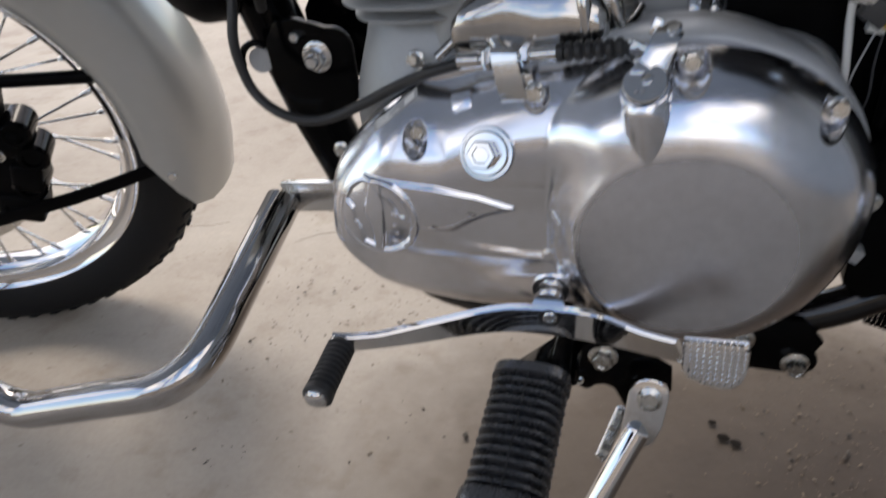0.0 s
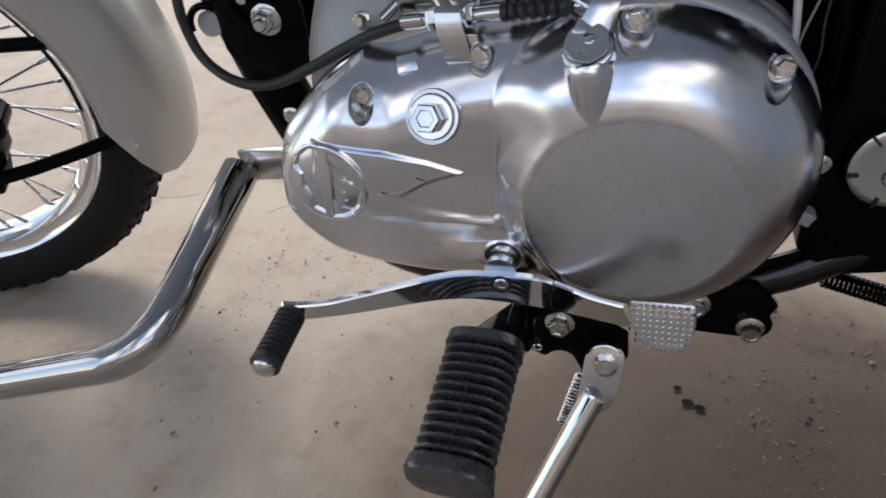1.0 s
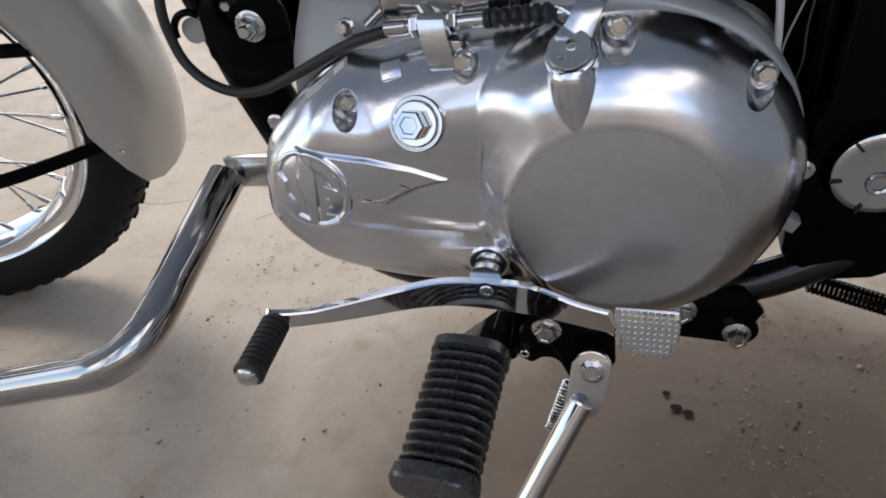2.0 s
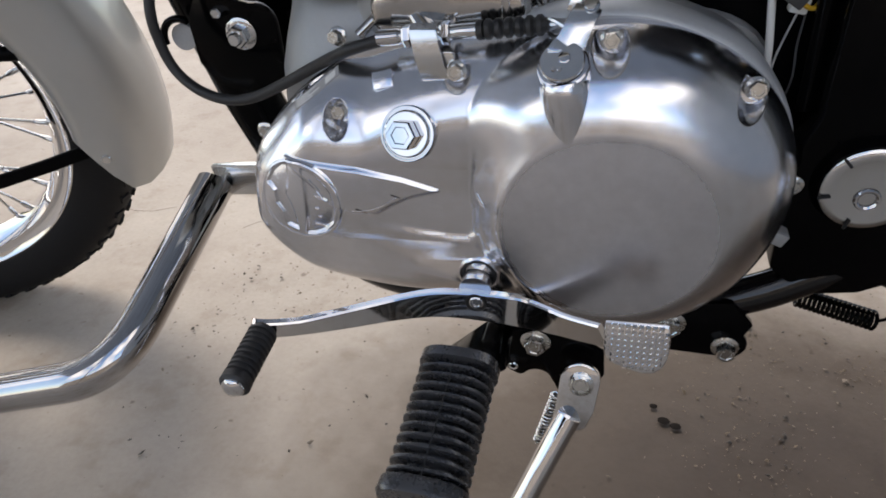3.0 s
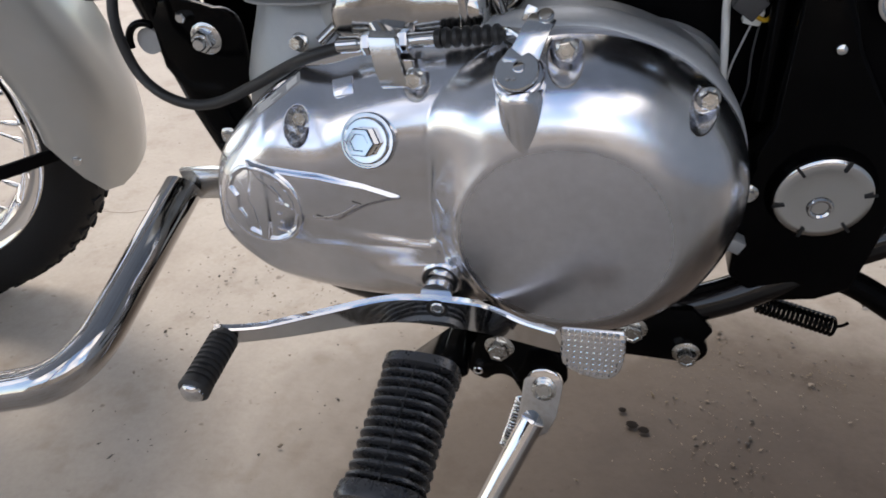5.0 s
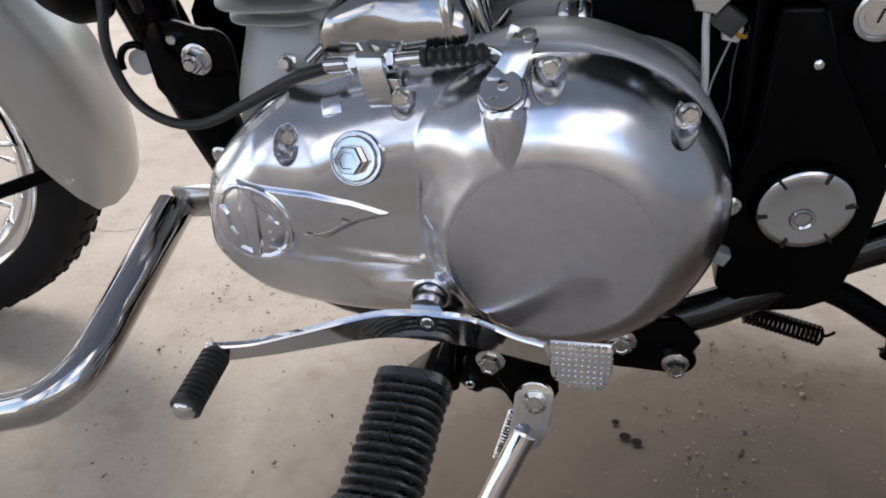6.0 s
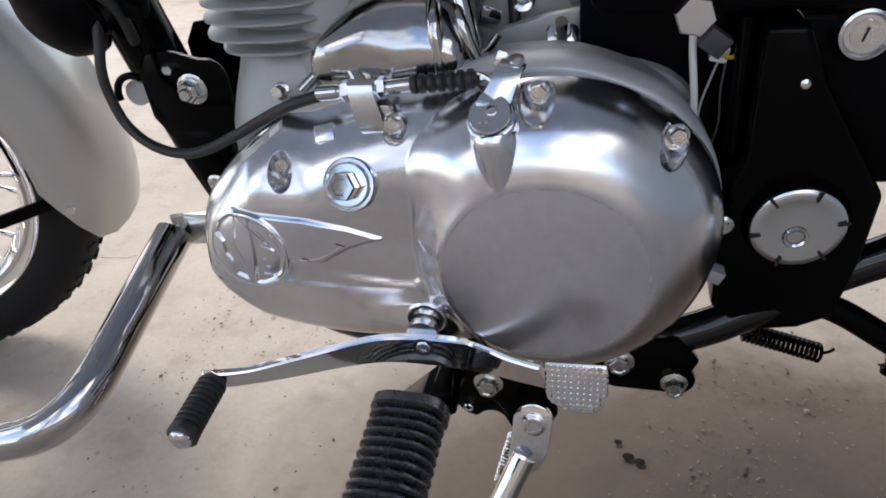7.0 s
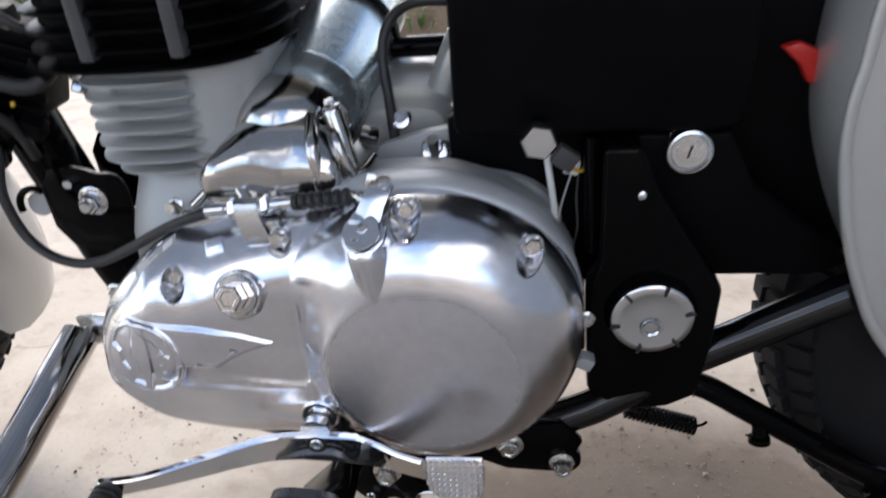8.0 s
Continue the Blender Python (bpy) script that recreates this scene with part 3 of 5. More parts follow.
side_ = EYE_AXIS.cross(Vector((1, 0, 0))).normalized()
arm_line = smooth_path([EYE + side_ * 0.0045 - EYE_AXIS * 0.0006 + Vector((0.0010, 0, 0)), EYE + side_ * 0.0068 + Vector((0.0018, 0, 0.0002)), (0.0570, -0.1350, 0.4688), (0.0590, -0.1322, 0.4732), (0.0612, -0.1288, 0.4780), (0.0638, -0.1240, 0.4824), (0.0668, -0.1185, 0.4848)], 4)
arm_wide = [float(np.interp(k / (len(arm_line) - 1), (0, 0.15, 0.33, 0.55, 1), (0.0205, 0.0190, 0.0168, 0.0156, 0.0140))) for k in range(len(arm_line))]
ARM = part("clutch_arm", ribbon(arm_line, arm_wide, (1, 0.05, -0.14), 0.0024), ZINC, BIKE, "zinc-plated clutch release arm")
part("arm_eye", lathe([(0, -0.0014), (0.0118, -0.0014), (0.0126, -0.0004), (0.0126, 0.0008), (0.0120, 0.0016), (0, 0.0016)], EYE, EYE_AXIS, 40), ZINC, ARM)
part("arm_rivet", lathe([(0, 0), (0.0034, 0), (0.0033, 0.0005), (0.0030, 0.0007), (0, 0.0007)], EYE + Vector((0.0012, 0, 0)) + side_ * 0.0015 + EYE_AXIS * 0.0017, EYE_AXIS, 20), BRIGHT, ARM)
for dx in (-0.0044, -0.0008):
    part("arm_dimple", lathe([(0, 0), (0.0013, 0), (0.0010, 0.0004), (0, 0.0005)], EYE + Vector((dx, 0, 0)) - side_ * 0.0055 + EYE_AXIS * 0.0016, EYE_AXIS, 12), BRIGHT, ARM)
part("clevis_pin", lathe([(0, 0), (0.0050, 0), (0.0050, 0.0016), (0.0036, 0.002), (0.0036, 0.0032), (0, 0.0035)], (0.0668, -0.1195, 0.4848), (-0.1, -0.6, 1), 20), ZINC, ARM)
part("clevis_tab", block((0.0065, 0.0018, 0.0090), pose(0.0580, -0.119, 0.4860, -15, 20, 0), 0.0006), ZINC, ARM)
part("clevis_fork", tube(smooth_path([(0.062, -0.124, 0.4765), (0.055, -0.126, 0.4755), (0.047, -0.121, 0.4775), (0.0425, -0.114, 0.4755), (0.0415, -0.108, 0.470), (0.044, -0.110, 0.4655), (0.051, -0.118, 0.467)], 5), 0.0014, 8), ZINC, ARM)

# clutch cable
cable = smooth_path([(-0.058, -0.106, 0.4605), (-0.086, -0.105, 0.452), (-0.119, -0.088, 0.433), (-0.144, -0.082, 0.419), (-0.176, -0.076, 0.4035), (-0.201, -0.074, 0.3995), (-0.224, -0.072, 0.406), (-0.243, -0.066, 0.419), (-0.250, -0.064, 0.440), (-0.251, -0.062, 0.462), (-0.249, -0.05, 0.50), (-0.26, -0.02, 0.60)], 8)
CABLE = part("clutch_cable", tube(cable, 0.0040, 14), RUBBER, BIKE, "black sheathed clutch cable")
CDIR = Vector((0.100, -0.004, 0.010)).normalized()
C0 = Vector((-0.0635, -0.1055, 0.4605))
part("cable_ferrule", lathe([(0, 0), (0.0052, 0), (0.0052, 0.014), (0.0044, 0.015), (0.0044, 0.018), (0, 0.018)], C0, CDIR, 20), CHROME, CABLE)
for d in (0.0175, 0.042):
    part("lock_nut", lathe([(0, 0), (0.0066, 0), (0.0072, 0.001), (0.0072, 0.0042), (0.0066, 0.0052), (0, 0.0052)], C0 + CDIR * d, CDIR, 6), CHROME, CABLE, smooth=False)
part("threaded_sleeve", lathe([(0, 0.02), (0.004, 0.02), (0.004, 0.046), (0.0046, 0.047), (0.0046, 0.064), (0, 0.064)], C0, CDIR, 20), ZINC, CABLE)
boot = [(0, 0.064), (0.0054, 0.064), (0.0062, 0.066), (0.0058, 0.068)]
for k in range(6):
    h = 0.068 + 0.0062 * k
    boot += [(0.0044, h), (0.0062, h + 0.0018), (0.0062, h + 0.0042), (0.0044, h + 0.006)]
boot += [(0.0040, 0.107), (0, 0.108)]
part("rubber_boot", lathe(boot, C0, CDIR, 24), RUBBER, CABLE, "black bellows rubber boot")
part("cable_wire", tube([C0 + CDIR * 0.10, C0 + CDIR * 0.112], 0.0011, 8), ZINC, CABLE)

# cable bracket: a saddle over the sleeve, with a foot under the cover bolt
saddle = [(-0.1172, 0.4395), (-0.1185, 0.450), (-0.1165, 0.462), (-0.1135, 0.4688), (-0.1065, 0.4708), (-0.1000, 0.4680), (-0.0975, 0.460), (-0.0965, 0.445)]
bmk = loft([[Vector((x0 + (z - 0.4375) * lean_, y, z)) for (y, z) in saddle] + [Vector((x0 + (z - 0.4375) * lean_, y + 0.002 * sy, z - 0.0022)) for (y, z), sy in zip(reversed(saddle), (-1, -1, -1, 0, 0, 1, 1, 1))] for x0, lean_ in ((-0.0345, -0.2), (-0.0165, -0.25))])
CBR = part("cable_bracket", bmk, ZINC, BIKE, "bent steel cable bracket under a cover bolt")
part("bracket_foot", plate([(-0.0345, 0.437), (-0.030, 0.455), (-0.015, 0.455), (-0.012, 0.440), (-0.018, 0.4355)], -0.1130, -0.1110, 0.0005), ZINC, CBR)

# crankcase behind the cover
smooth_outline = [(float(x), float(z)) for x, z in edge_line[::9]]


def case_point(x, z):
    """The crankcase lies behind the cover, a little proud along the top."""
    if z > 0.40:
        return x, z - 0.0005
    return (x - 0.004, z) if x > 0.12 else (x * 0.995, z + 0.001)


CASE = part("crankcase", plate([case_point(x, z) for x, z in smooth_outline], Y0 + 0.001, -0.052, 0.004, 4), GREY, BIKE, "matt grey cast crankcase")


def case_lip():
    """The satin rim of the crankcase that carries the dome's curve on over the top."""
    pts = [(x, z) for x, z in edge_line if x > 0.012 and z > 0.385]
    cx, cz = 0.085, 0.36
    pts.sort(key=lambda q: math.atan2(q[1] - cz, q[0] - cx))
    rings_ = []
    for i_, (x, z) in enumerate(pts):
        f = i_ / (len(pts) - 1)
        fade = min(1.0, f / 0.45, (1 - f) / 0.15)
        fade = fade * fade * (3 - 2 * fade)
        r = math.hypot(x - cx, z - cz)
        ox, oz = (x - cx) / r, (z - cz) / r
        prof_ = ((-0.0004, 0.0125), (0.0006, 0.0120), (0.0026, 0.0090), (0.0040, 0.0020), (0.0042, -0.0050), (0.0030, -0.0120), (-0.0010, -0.0180), (-0.0100, -0.0220), (-0.0100, 0.0050))
        rings_.append([Vector((x + ox * (o if o < 0 else o * (0.25 + 0.75 * fade)), Y0 - (h_ if h_ < 0 else h_ * (0.35 + 0.65 * fade)), z + oz * (o if o < 0 else o * (0.25 + 0.75 * fade)))) for o, h_ in prof_])
    return loft(rings_)


part("case_lip", case_lip(), SATINALU, CASE, "satin aluminium rim of the case", angle=60)
part("case_upper", loft([oval(pose(-0.100, 0.02, z), a, b, 3.0, 48) for z, a, b in ((0.32, 0.074, 0.100), (0.39, 0.074, 0.100), (0.415, 0.071, 0.098), (0.435, 0.065, 0.092), (0.452, 0.060, 0.082), (0.47, 0.056, 0.072))]), GREY, CASE)
part("case_lower", loft([oval(pose(0.025, y, 0.322, 90, 0, 0), a, b, 2.6, 40) for y, a, b in ((-0.085, 0.115, 0.045), (-0.06, 0.125, 0.05), (0.10, 0.125, 0.05), (0.12, 0.11, 0.04))]), SATIN, CASE)
part("case_rear", loft([oval(pose(0.08, y, 0.40, 90, 0, 0), a, b, 3.0, 40) for y, a, b in ((-0.05, 0.10, 0.06), (-0.03, 0.105, 0.065), (0.10, 0.105, 0.065), (0.115, 0.09, 0.055))]), GREY, CASE)
bolt("case_bolt", (-0.101, -0.079, 0.4515), CASE, axis=(-0.1, -1, 0.25), af=0.008, head=0.009)
LAB_A, LAB_B = ((-0.1235, 0.4165), (-0.0945, 0.4355)), ((-0.1262, 0.4200), (-0.0965, 0.4395))


def on_label(u, v, lift):
    p_, q_ = (LAB_A[0][k] + (LAB_A[1][k] - LAB_A[0][k]) * u for k in (0, 1)), (LAB_B[0][k] + (LAB_B[1][k] - LAB_B[0][k]) * u for k in (0, 1))
    (x0_, z0_), (x1_, z1_) = tuple(p_), tuple(q_)
    return on_cover(x0_ + (x1_ - x0_) * v, z0_ + (z1_ - z0_) * v, lift)


def label_patch(u0, u1, v0, v1, lift):
    bm_ = bmesh.new()
    g_ = [[bm_.verts.new(on_label(u0 + (u1 - u0) * i_ / 10, v0 + (v1 - v0) * j_ / 5, lift)) for i_ in range(11)] for j_ in range(6)]
    for j_ in range(5):
        for i_ in range(10):
            bm_.faces.new((g_[j_][i_], g_[j_][i_ + 1], g_[j_ + 1][i_ + 1], g_[j_ + 1][i_]))
    return bm_


LAB = part("printed_label", label_patch(0, 1, 0, 1, 0.0004), LABEL, COVER, "small worn printed label on the cover")
for u0, u1, v0, v1 in ((0.06, 0.46, 0.12, 0.26), (0.06, 0.62, 0.36, 0.48), (0.06, 0.40, 0.58, 0.70), (0.06, 0.55, 0.80, 0.90), (0.74, 0.94, 0.2, 0.85)):
    part("label_print", label_patch(u0, u1, v0, v1, 0.0007), WHITE, LAB)

# gear lever


def bar(pts, heights, thick, edge):
    """A flat bar on edge: its height lies in the x-z plane, its thickness across."""
    pts = [Vector(p) for p in pts]
    rings_ = []
    for i_, p_ in enumerate(pts):
        t_ = pts[min(i_ + 1, len(pts) - 1)] - pts[max(i_ - 1, 0)]
        up_ = Vector((-t_.z, 0, t_.x)).normalized()
        out_ = Vector((-t_.y, t_.x, 0)).normalized()
        h_ = heights[i_] / 2
        e_, f_, k_ = edge, -0.0027, thick[i_] - 0.0027
        rings_.append([p_ + up_ * a_ + out_ * b_ for a_, b_ in ((-h_, f_ + e_), (-h_ + e_, f_), (h_ - e_, f_), (h_, f_ + e_), (h_, k_ - e_), (h_ - e_, k_), (-h_ + e_, k_), (-h_, k_ - e_))])
    return loft(rings_)


lever = smooth_path([(-0.1480, -0.2045, 0.2925), (-0.134, -0.1995, 0.2895), (-0.114, -0.1910, 0.2872), (-0.084, -0.1780, 0.2872), (-0.055, -0.1660, 0.2880), (-0.033, -0.1605, 0.2898), (-0.012, -0.1590, 0.2908), (0.016, -0.1590, 0.2902), (0.034, -0.1595, 0.2886), (0.052, -0.1665, 0.2905), (0.068, -0.1765, 0.2953), (0.088, -0.1895, 0.3035)], 8)
LEVER = part("gear_lever", bar(lever, [float(np.interp(p.x, (-0.15, -0.118, -0.085, -0.058, -0.030, 0.0, 0.033, 0.067, 0.088), (0.0150, 0.0135, 0.0170, 0.0195, 0.0228, 0.0252, 0.0262, 0.0215, 0.0200))) for p in lever], [0.0064 if p.x < 0.030 else 0.0046 for p in lever], 0.0010), CHROME, BIKE, "chromed heel-and-toe gear lever", angle=28)
PAD_LINE = [(0.0872, 0.3195), (0.1250, 0.3200), (0.1264, 0.3100), (0.1258, 0.2985), (0.1232, 0.2910), (0.1180, 0.2868), (0.1115, 0.2862), (0.1030, 0.2880), (0.0945, 0.2910), (0.0890, 0.2955), (0.0870, 0.3040)]
PAD = part("heel_pad", plate(PAD_LINE, -0.1985, -0.1945, 0.0012), BRIGHT, LEVER, "knurled zinc heel pad")
pad_poly = [(float(x), float(z)) for x, z in PAD_LINE]
knurl = bmesh.new()
for i in range(10):
    for j in range(9):
        x, z = 0.0893 + 0.0039 * i, 0.3178 - 0.0039 * j
        if float(poly_inside(np.array([x]), np.array([z]), pad_poly, 0.0016)[0]) > 0.98:
            top = [knurl.verts.new((x + dx * 0.0007, -0.2001, z + dz * 0.0007)) for dx, dz in ((-1, -1), (1, -1), (1, 1), (-1, 1))]
            q = [knurl.verts.new((x + dx * 0.0017, -0.1985, z + dz * 0.0017)) for dx, dz in ((-1, -1), (1, -1), (1, 1), (-1, 1))]
            knurl.faces.new(top)
            for k in range(4):
                knurl.faces.new((q[k], q[(k + 1) % 4], top[(k + 1) % 4], top[k]))
PAD.matrix_basis = Matrix.Translation((0.106, -0.197, 0.304)) @ Matrix.Rotation(radians(-16), 4, "X") @ Matrix.Translation((-0.106, 0.197, -0.304))
tagged(part("knurling", knurl, BRIGHT, PAD, smooth=False), kind="stuff")
TOE = (-0.1410, -0.2050, 0.2900)
tax = Vector((0.0, -1, -0.04))
toe = [(0, -0.002), (0.0085, -0.002), (0.0098, 0.0)]
for k in range(9):
    h = 0.0005 + 0.0044 * k
    toe += [(0.0102, h + 0.0006), (0.0102, h + 0.0026), (0.0088, h + 0.0032), (0.0088, h + 0.0042)]
toe += [(0.0104, 0.0405), (0.0106, 0.046), (0.009, 0.0475), (0, 0.0475)]
part("toe_rubber", lathe(toe, TOE, tax, 26), RUBBER, LEVER, "ribbed black rubber toe piece")
part("toe_cap", lathe([(0.0, 0.0465), (0.0082, 0.0465), (0.0078, 0.049), (0.0055, 0.0512), (0, 0.0525)], TOE, tax, 24), CHROME, LEVER, "domed chrome end cap")
# no hole is cut here; a dark disc paints its shade
part("clamp_recess", lathe([(0.0, 0.0004), (0.0066, 0.0004), (0.0072, 0.0008), (0.0078, 0.0)], (0.0005, -0.1619, 0.2958), (0, -1, 0.0), 26), DARK, LEVER, "dark disc painted as the shaded screw hole in the lever")
part("clamp_bolt", lathe([(0, 0.0), (0.0050, 0.0), (0.0050, 0.0008), (0.0042, 0.0014), (0.0028, 0.0014), (0.0026, 0.0006), (0, 0.0006)], (0.0010, -0.1622, 0.2964), (0, -1, 0.1), 20), ZINC, LEVER)
part("gear_shaft", lathe([(0, 0), (0.0094, 0), (0.0094, 0.032), (0.0104, 0.035), (0.0112, 0.044), (0, 0.044)], (-0.0008, -0.112, 0.3035), (0, -1, -0.03), 32), ZINC, BIKE)
part("shaft_seal", lathe([(0.0094, -0.001), (0.0104, 0.0), (0.0120, 0.0), (0.0126, -0.0006), (0.0126, -0.012), (0, -0.012)], on_cover(-0.0008, 0.3040, 0.0008), (0, -1, 0.0), 30), RUBBER, COVER)
part("seal_ring", lathe([(0.0124, -0.002), (0.0126, 0.0004), (0.0136, 0.0006), (0.0148, -0.0004), (0.0154, -0.008)], on_cover(-0.0008, 0.3040, 0.0006), (0, -1, 0.0), 36), POLISHED, COVER)

# footpeg
P0, P1 = Vector((-0.0105, -0.172, 0.2475)), Vector((-0.0165, -0.281, 0.2285))
pm = frame_to(P0, P1 - P0, (0, 0, 1))
L = (P1 - P0).length
rings = [oval(pm @ Matrix.Translation((0, 0, 0)), 0.019, 0.014, 2.6, 40), oval(pm, 0.0225, 0.0175, 2.6, 40)]


def peg_ring(h, g):
    return oval(pm @ Matrix.Translation((0, 0, h)), 0.0274 * g, 0.0200 * g, 2.8, 40)


rings += [peg_ring(0.002, 1.04), peg_ring(0.0095, 1.04), peg_ring(0.0105, 0.93)]
N_RIB = 11
for k in range(N_RIB):
    h = 0.0115 + (L - 0.026) / N_RIB * k
    p = (L - 0.026) / N_RIB
    rings += [peg_ring(h, 0.62), peg_ring(h + p * 0.42, 0.62), peg_ring(h + p * 0.47, 0.93), peg_ring(h + p * 0.54, 0.985), peg_ring(h + p * 0.66, 1.0), peg_ring(h + p * 0.80, 0.985), peg_ring(h + p * 0.88, 0.93), peg_ring(h + p * 0.93, 0.62)]
rings += [peg_ring(L - 0.0135, 0.93), peg_ring(L - 0.012, 1.07), peg_ring(L - 0.0035, 1.10), peg_ring(L - 0.0008, 1.04), peg_ring(L + 0.0005, 0.6)]
PEG = part("footpeg_rubber", loft(rings), PEGRUB, BIKE, "ribbed black rubber footpeg")
part("mould_seam", tube([pm @ Vector((0.0, 0.0199, 0.004 + (L - 0.016) * k / 30)) for k in range(31)], 0.0005, 6), RUBBER, PEG)
for k in range(N_RIB):
    h = 0.0115 + (L - 0.026) / N_RIB * (k + 0.5)
    part("rubber_pip", lathe([(0, 0), (0.0011, 0), (0.0008, 0.0012), (0, 0.0014)], pm @ Vector((0.0272, 0.004, h)), pm.to_3x3() @ Vector((1, 0.2, 0)), 8), RUBBER, PEG)
part("peg_strut", plate([(-0.034, 0.213), (-0.018, 0.212), (0.022, 0.240), (0.014, 0.252), (0.002, 0.249)], -0.170, -0.128, 0.002), BLACK, BIKE)

# footpeg and stand bracket
outline = [(0.000, 0.209), (0.012, 0.226), (0.035, 0.236), (0.060, 0.233), (0.090, 0.213), (0.0915, 0.190), (0.084, 0.172), (0.070, 0.166), (0.056, 0.164), (0.0515, 0.175)] + arc(0.038, 0.176, 0.012, 10, 150, 8) + [(0.024, 0.180), (0.016, 0.184), (0.006, 0.196)]
BRK = part("footpeg_bracket", plate(outline, -0.1185, -0.1125, 0.001), BLACK, BIKE, "black pressed-steel footpeg bracket")
part("bracket_hole", lathe([(0.0022, 0), (0.0035, 0.0006), (0.0042, 0)], (0.0185, -0.1188, 0.1895), (0, -1, 0), 14), ZINC, BRK)
bolt("bracket_bolt", (0.0368, -0.1190, 0.221), BRK, af=0.0150, head=0.009, flange=0.0118, turn=0.3)

# side stand
STAND = part("side_stand", tube(smooth_path([(0.0668, -0.1480, 0.172), (0.0482, -0.1710, 0.1352), (0.0288, -0.1950, 0.0968), (-0.0100, -0.2430, 0.0255)], 6), 0.0100, 24), BRIGHT, BIKE, "chromed side stand leg standing on the ground")
yoke = plate(arc(0.0735, 0.2015, 0.0155, 10, 165, 10) + [(0.0555, 0.176), (0.0535, 0.166), (0.0575, 0.1585), (0.072, 0.1560), (0.0795, 0.160), (0.0855, 0.176)], -0.1400, -0.1335, 0.0012)
bmesh.ops.transform(yoke, matrix=Matrix.Translation((0.0742, -0.137, 0.2010)) @ Matrix.Rotation(radians(-19), 4, "X") @ Matrix.Translation((-0.0742, 0.137, -0.2010)), verts=yoke.verts)
part("stand_yoke", yoke, BRIGHT, STAND, "flattened bright stand yoke")
part("pivot_bolt", lathe([(0, 0), (0.0098, 0), (0.0098, 0.0016), (0.0082, 0.0022), (0.0082, 0.0030), (0.0066, 0.0038), (0.0060, 0.0024), (0.0044, 0.0024), (0.0040, 0.0034), (0, 0.0036)], (0.0742, -0.1402, 0.2010), (0, -1, 0.34), 28), STEEL, STAND)
part("stand_foot", loft([oval(pose(-0.011, -0.244, z, -5, 0, 0), a, b, 3, 24) for z, a, b in ((0.034, 0.011, 0.011), (0.027, 0.022, 0.017), (0.0230, 0.022, 0.017))]), ZINC, STAND)
part("spring_core", tube([(0.0540, -0.112, 0.152), (0.0385, -0.113, 0.086)], 0.0024, 15), DARK, STAND)
part("stand_spring", coil((0.0540, -0.112, 0.152), (0.0385, -0.113, 0.086), 0.0042, 0.0011, 15), STEEL, STAND, "bright stand return spring")

# lower frame
FRAME = part("frame_plate", plate([(-0.015, 0.240), (0.028, 0.256), (0.10, 0.250), (0.180, 0.256), (0.197, 0.236)] + arc(0.182, 0.2145, 0.0145, 45, -110, 8) + [(0.135, 0.203), (0.115, 0.212), (0.09, 0.217), (0.05, 0.205), (0.0, 0.20)], -0.096, -0.088, 0.001), BLACK, BIKE, "black frame plate under the engine")
bolt("frame_bolt", (0.1375, -0.0965, 0.2325), FRAME, af=0.0150, head=0.0085, flange=0.0118, turn=0.25)
bolt("frame_bolt", (0.1805, -0.0965, 0.2125), FRAME, af=0.0135, head=0.010, flange=0.0105, turn=0.1)
part("cradle_tube", tube(smooth_path([(-0.19, 0.0, 0.25), (-0.12, -0.05, 0.225), (0.0, -0.07, 0.222), (0.10, -0.075, 0.226), (0.16, -0.078, 0.240), (0.20, -0.078, 0.256), (0.235, -0.075, 0.276), (0.28, -0.07, 0.30)], 6), 0.0145, 18), GLOSS, FRAME)
part("frame_downtube", tube([(-0.186, 0.010, 0.24), (-0.232, 0.010, 0.37), (-0.262, 0.015, 0.47), (-0.33, 0.025, 0.72)], 0.0245, 24), BLACK, FRAME)
part("seat_tube", tube([(0.205, 0.0, 0.27), (0.20, 0.0, 0.50), (0.21, 0.0, 0.68)], 0.019, 16), BLACK, FRAME)
for y in (-0.029, 0.05):
    part("mount_plate", plate([(-0.243, 0.446), (-0.243, 0.410), (-0.232, 0.392), (-0.188, 0.380), (-0.170, 0.400)] + arc(-0.186, 0.441, 0.017, 0, 100, 6) + [(-0.200, 0.461), (-0.215, 0.465), (-0.232, 0.463)], y - 0.003, y + 0.003, 0.0012), BLACK, FRAME)
bolt("mount_bolt", (-0.199, -0.0330, 0.4350), FRAME, axis=(0, -1, 0), af=0.0150, head=0.010, flange=0.0125, material=ZINC, turn=0.2)
part("bolt_end", lathe([(0.0052, 0), (0.0052, 0.013), (0.0042, 0.0145), (0, 0.0145)], (-0.199, -0.0330, 0.4350), (0, -1, 0), 18), ZINC, FRAME)
part("mount_stud", lathe([(0, -0.004), (0.0044, -0.004), (0.0044, 0.006), (0.0034, 0.007), (0, 0.007)], (-0.2130, -0.0330, 0.4525), (0, -1, 0.0), 6), ZINC, FRAME)
part("mount_spacer", lathe([(0, -0.02), (0.0105, -0.02), (0.0105, 0.02), (0, 0.02)], (-0.2555, -0.005, 0.4265), (0, -1, 0.1), 22), LABEL, FRAME)
part("mount_hook", tube([(-0.2535 + 0.0165 * math.cos(radians(a)), -0.029, 0.4275 + 0.0175 * math.sin(radians(a))) for a in range(60, 200, 10)], 0.0030, 15), BLACK, FRAME)

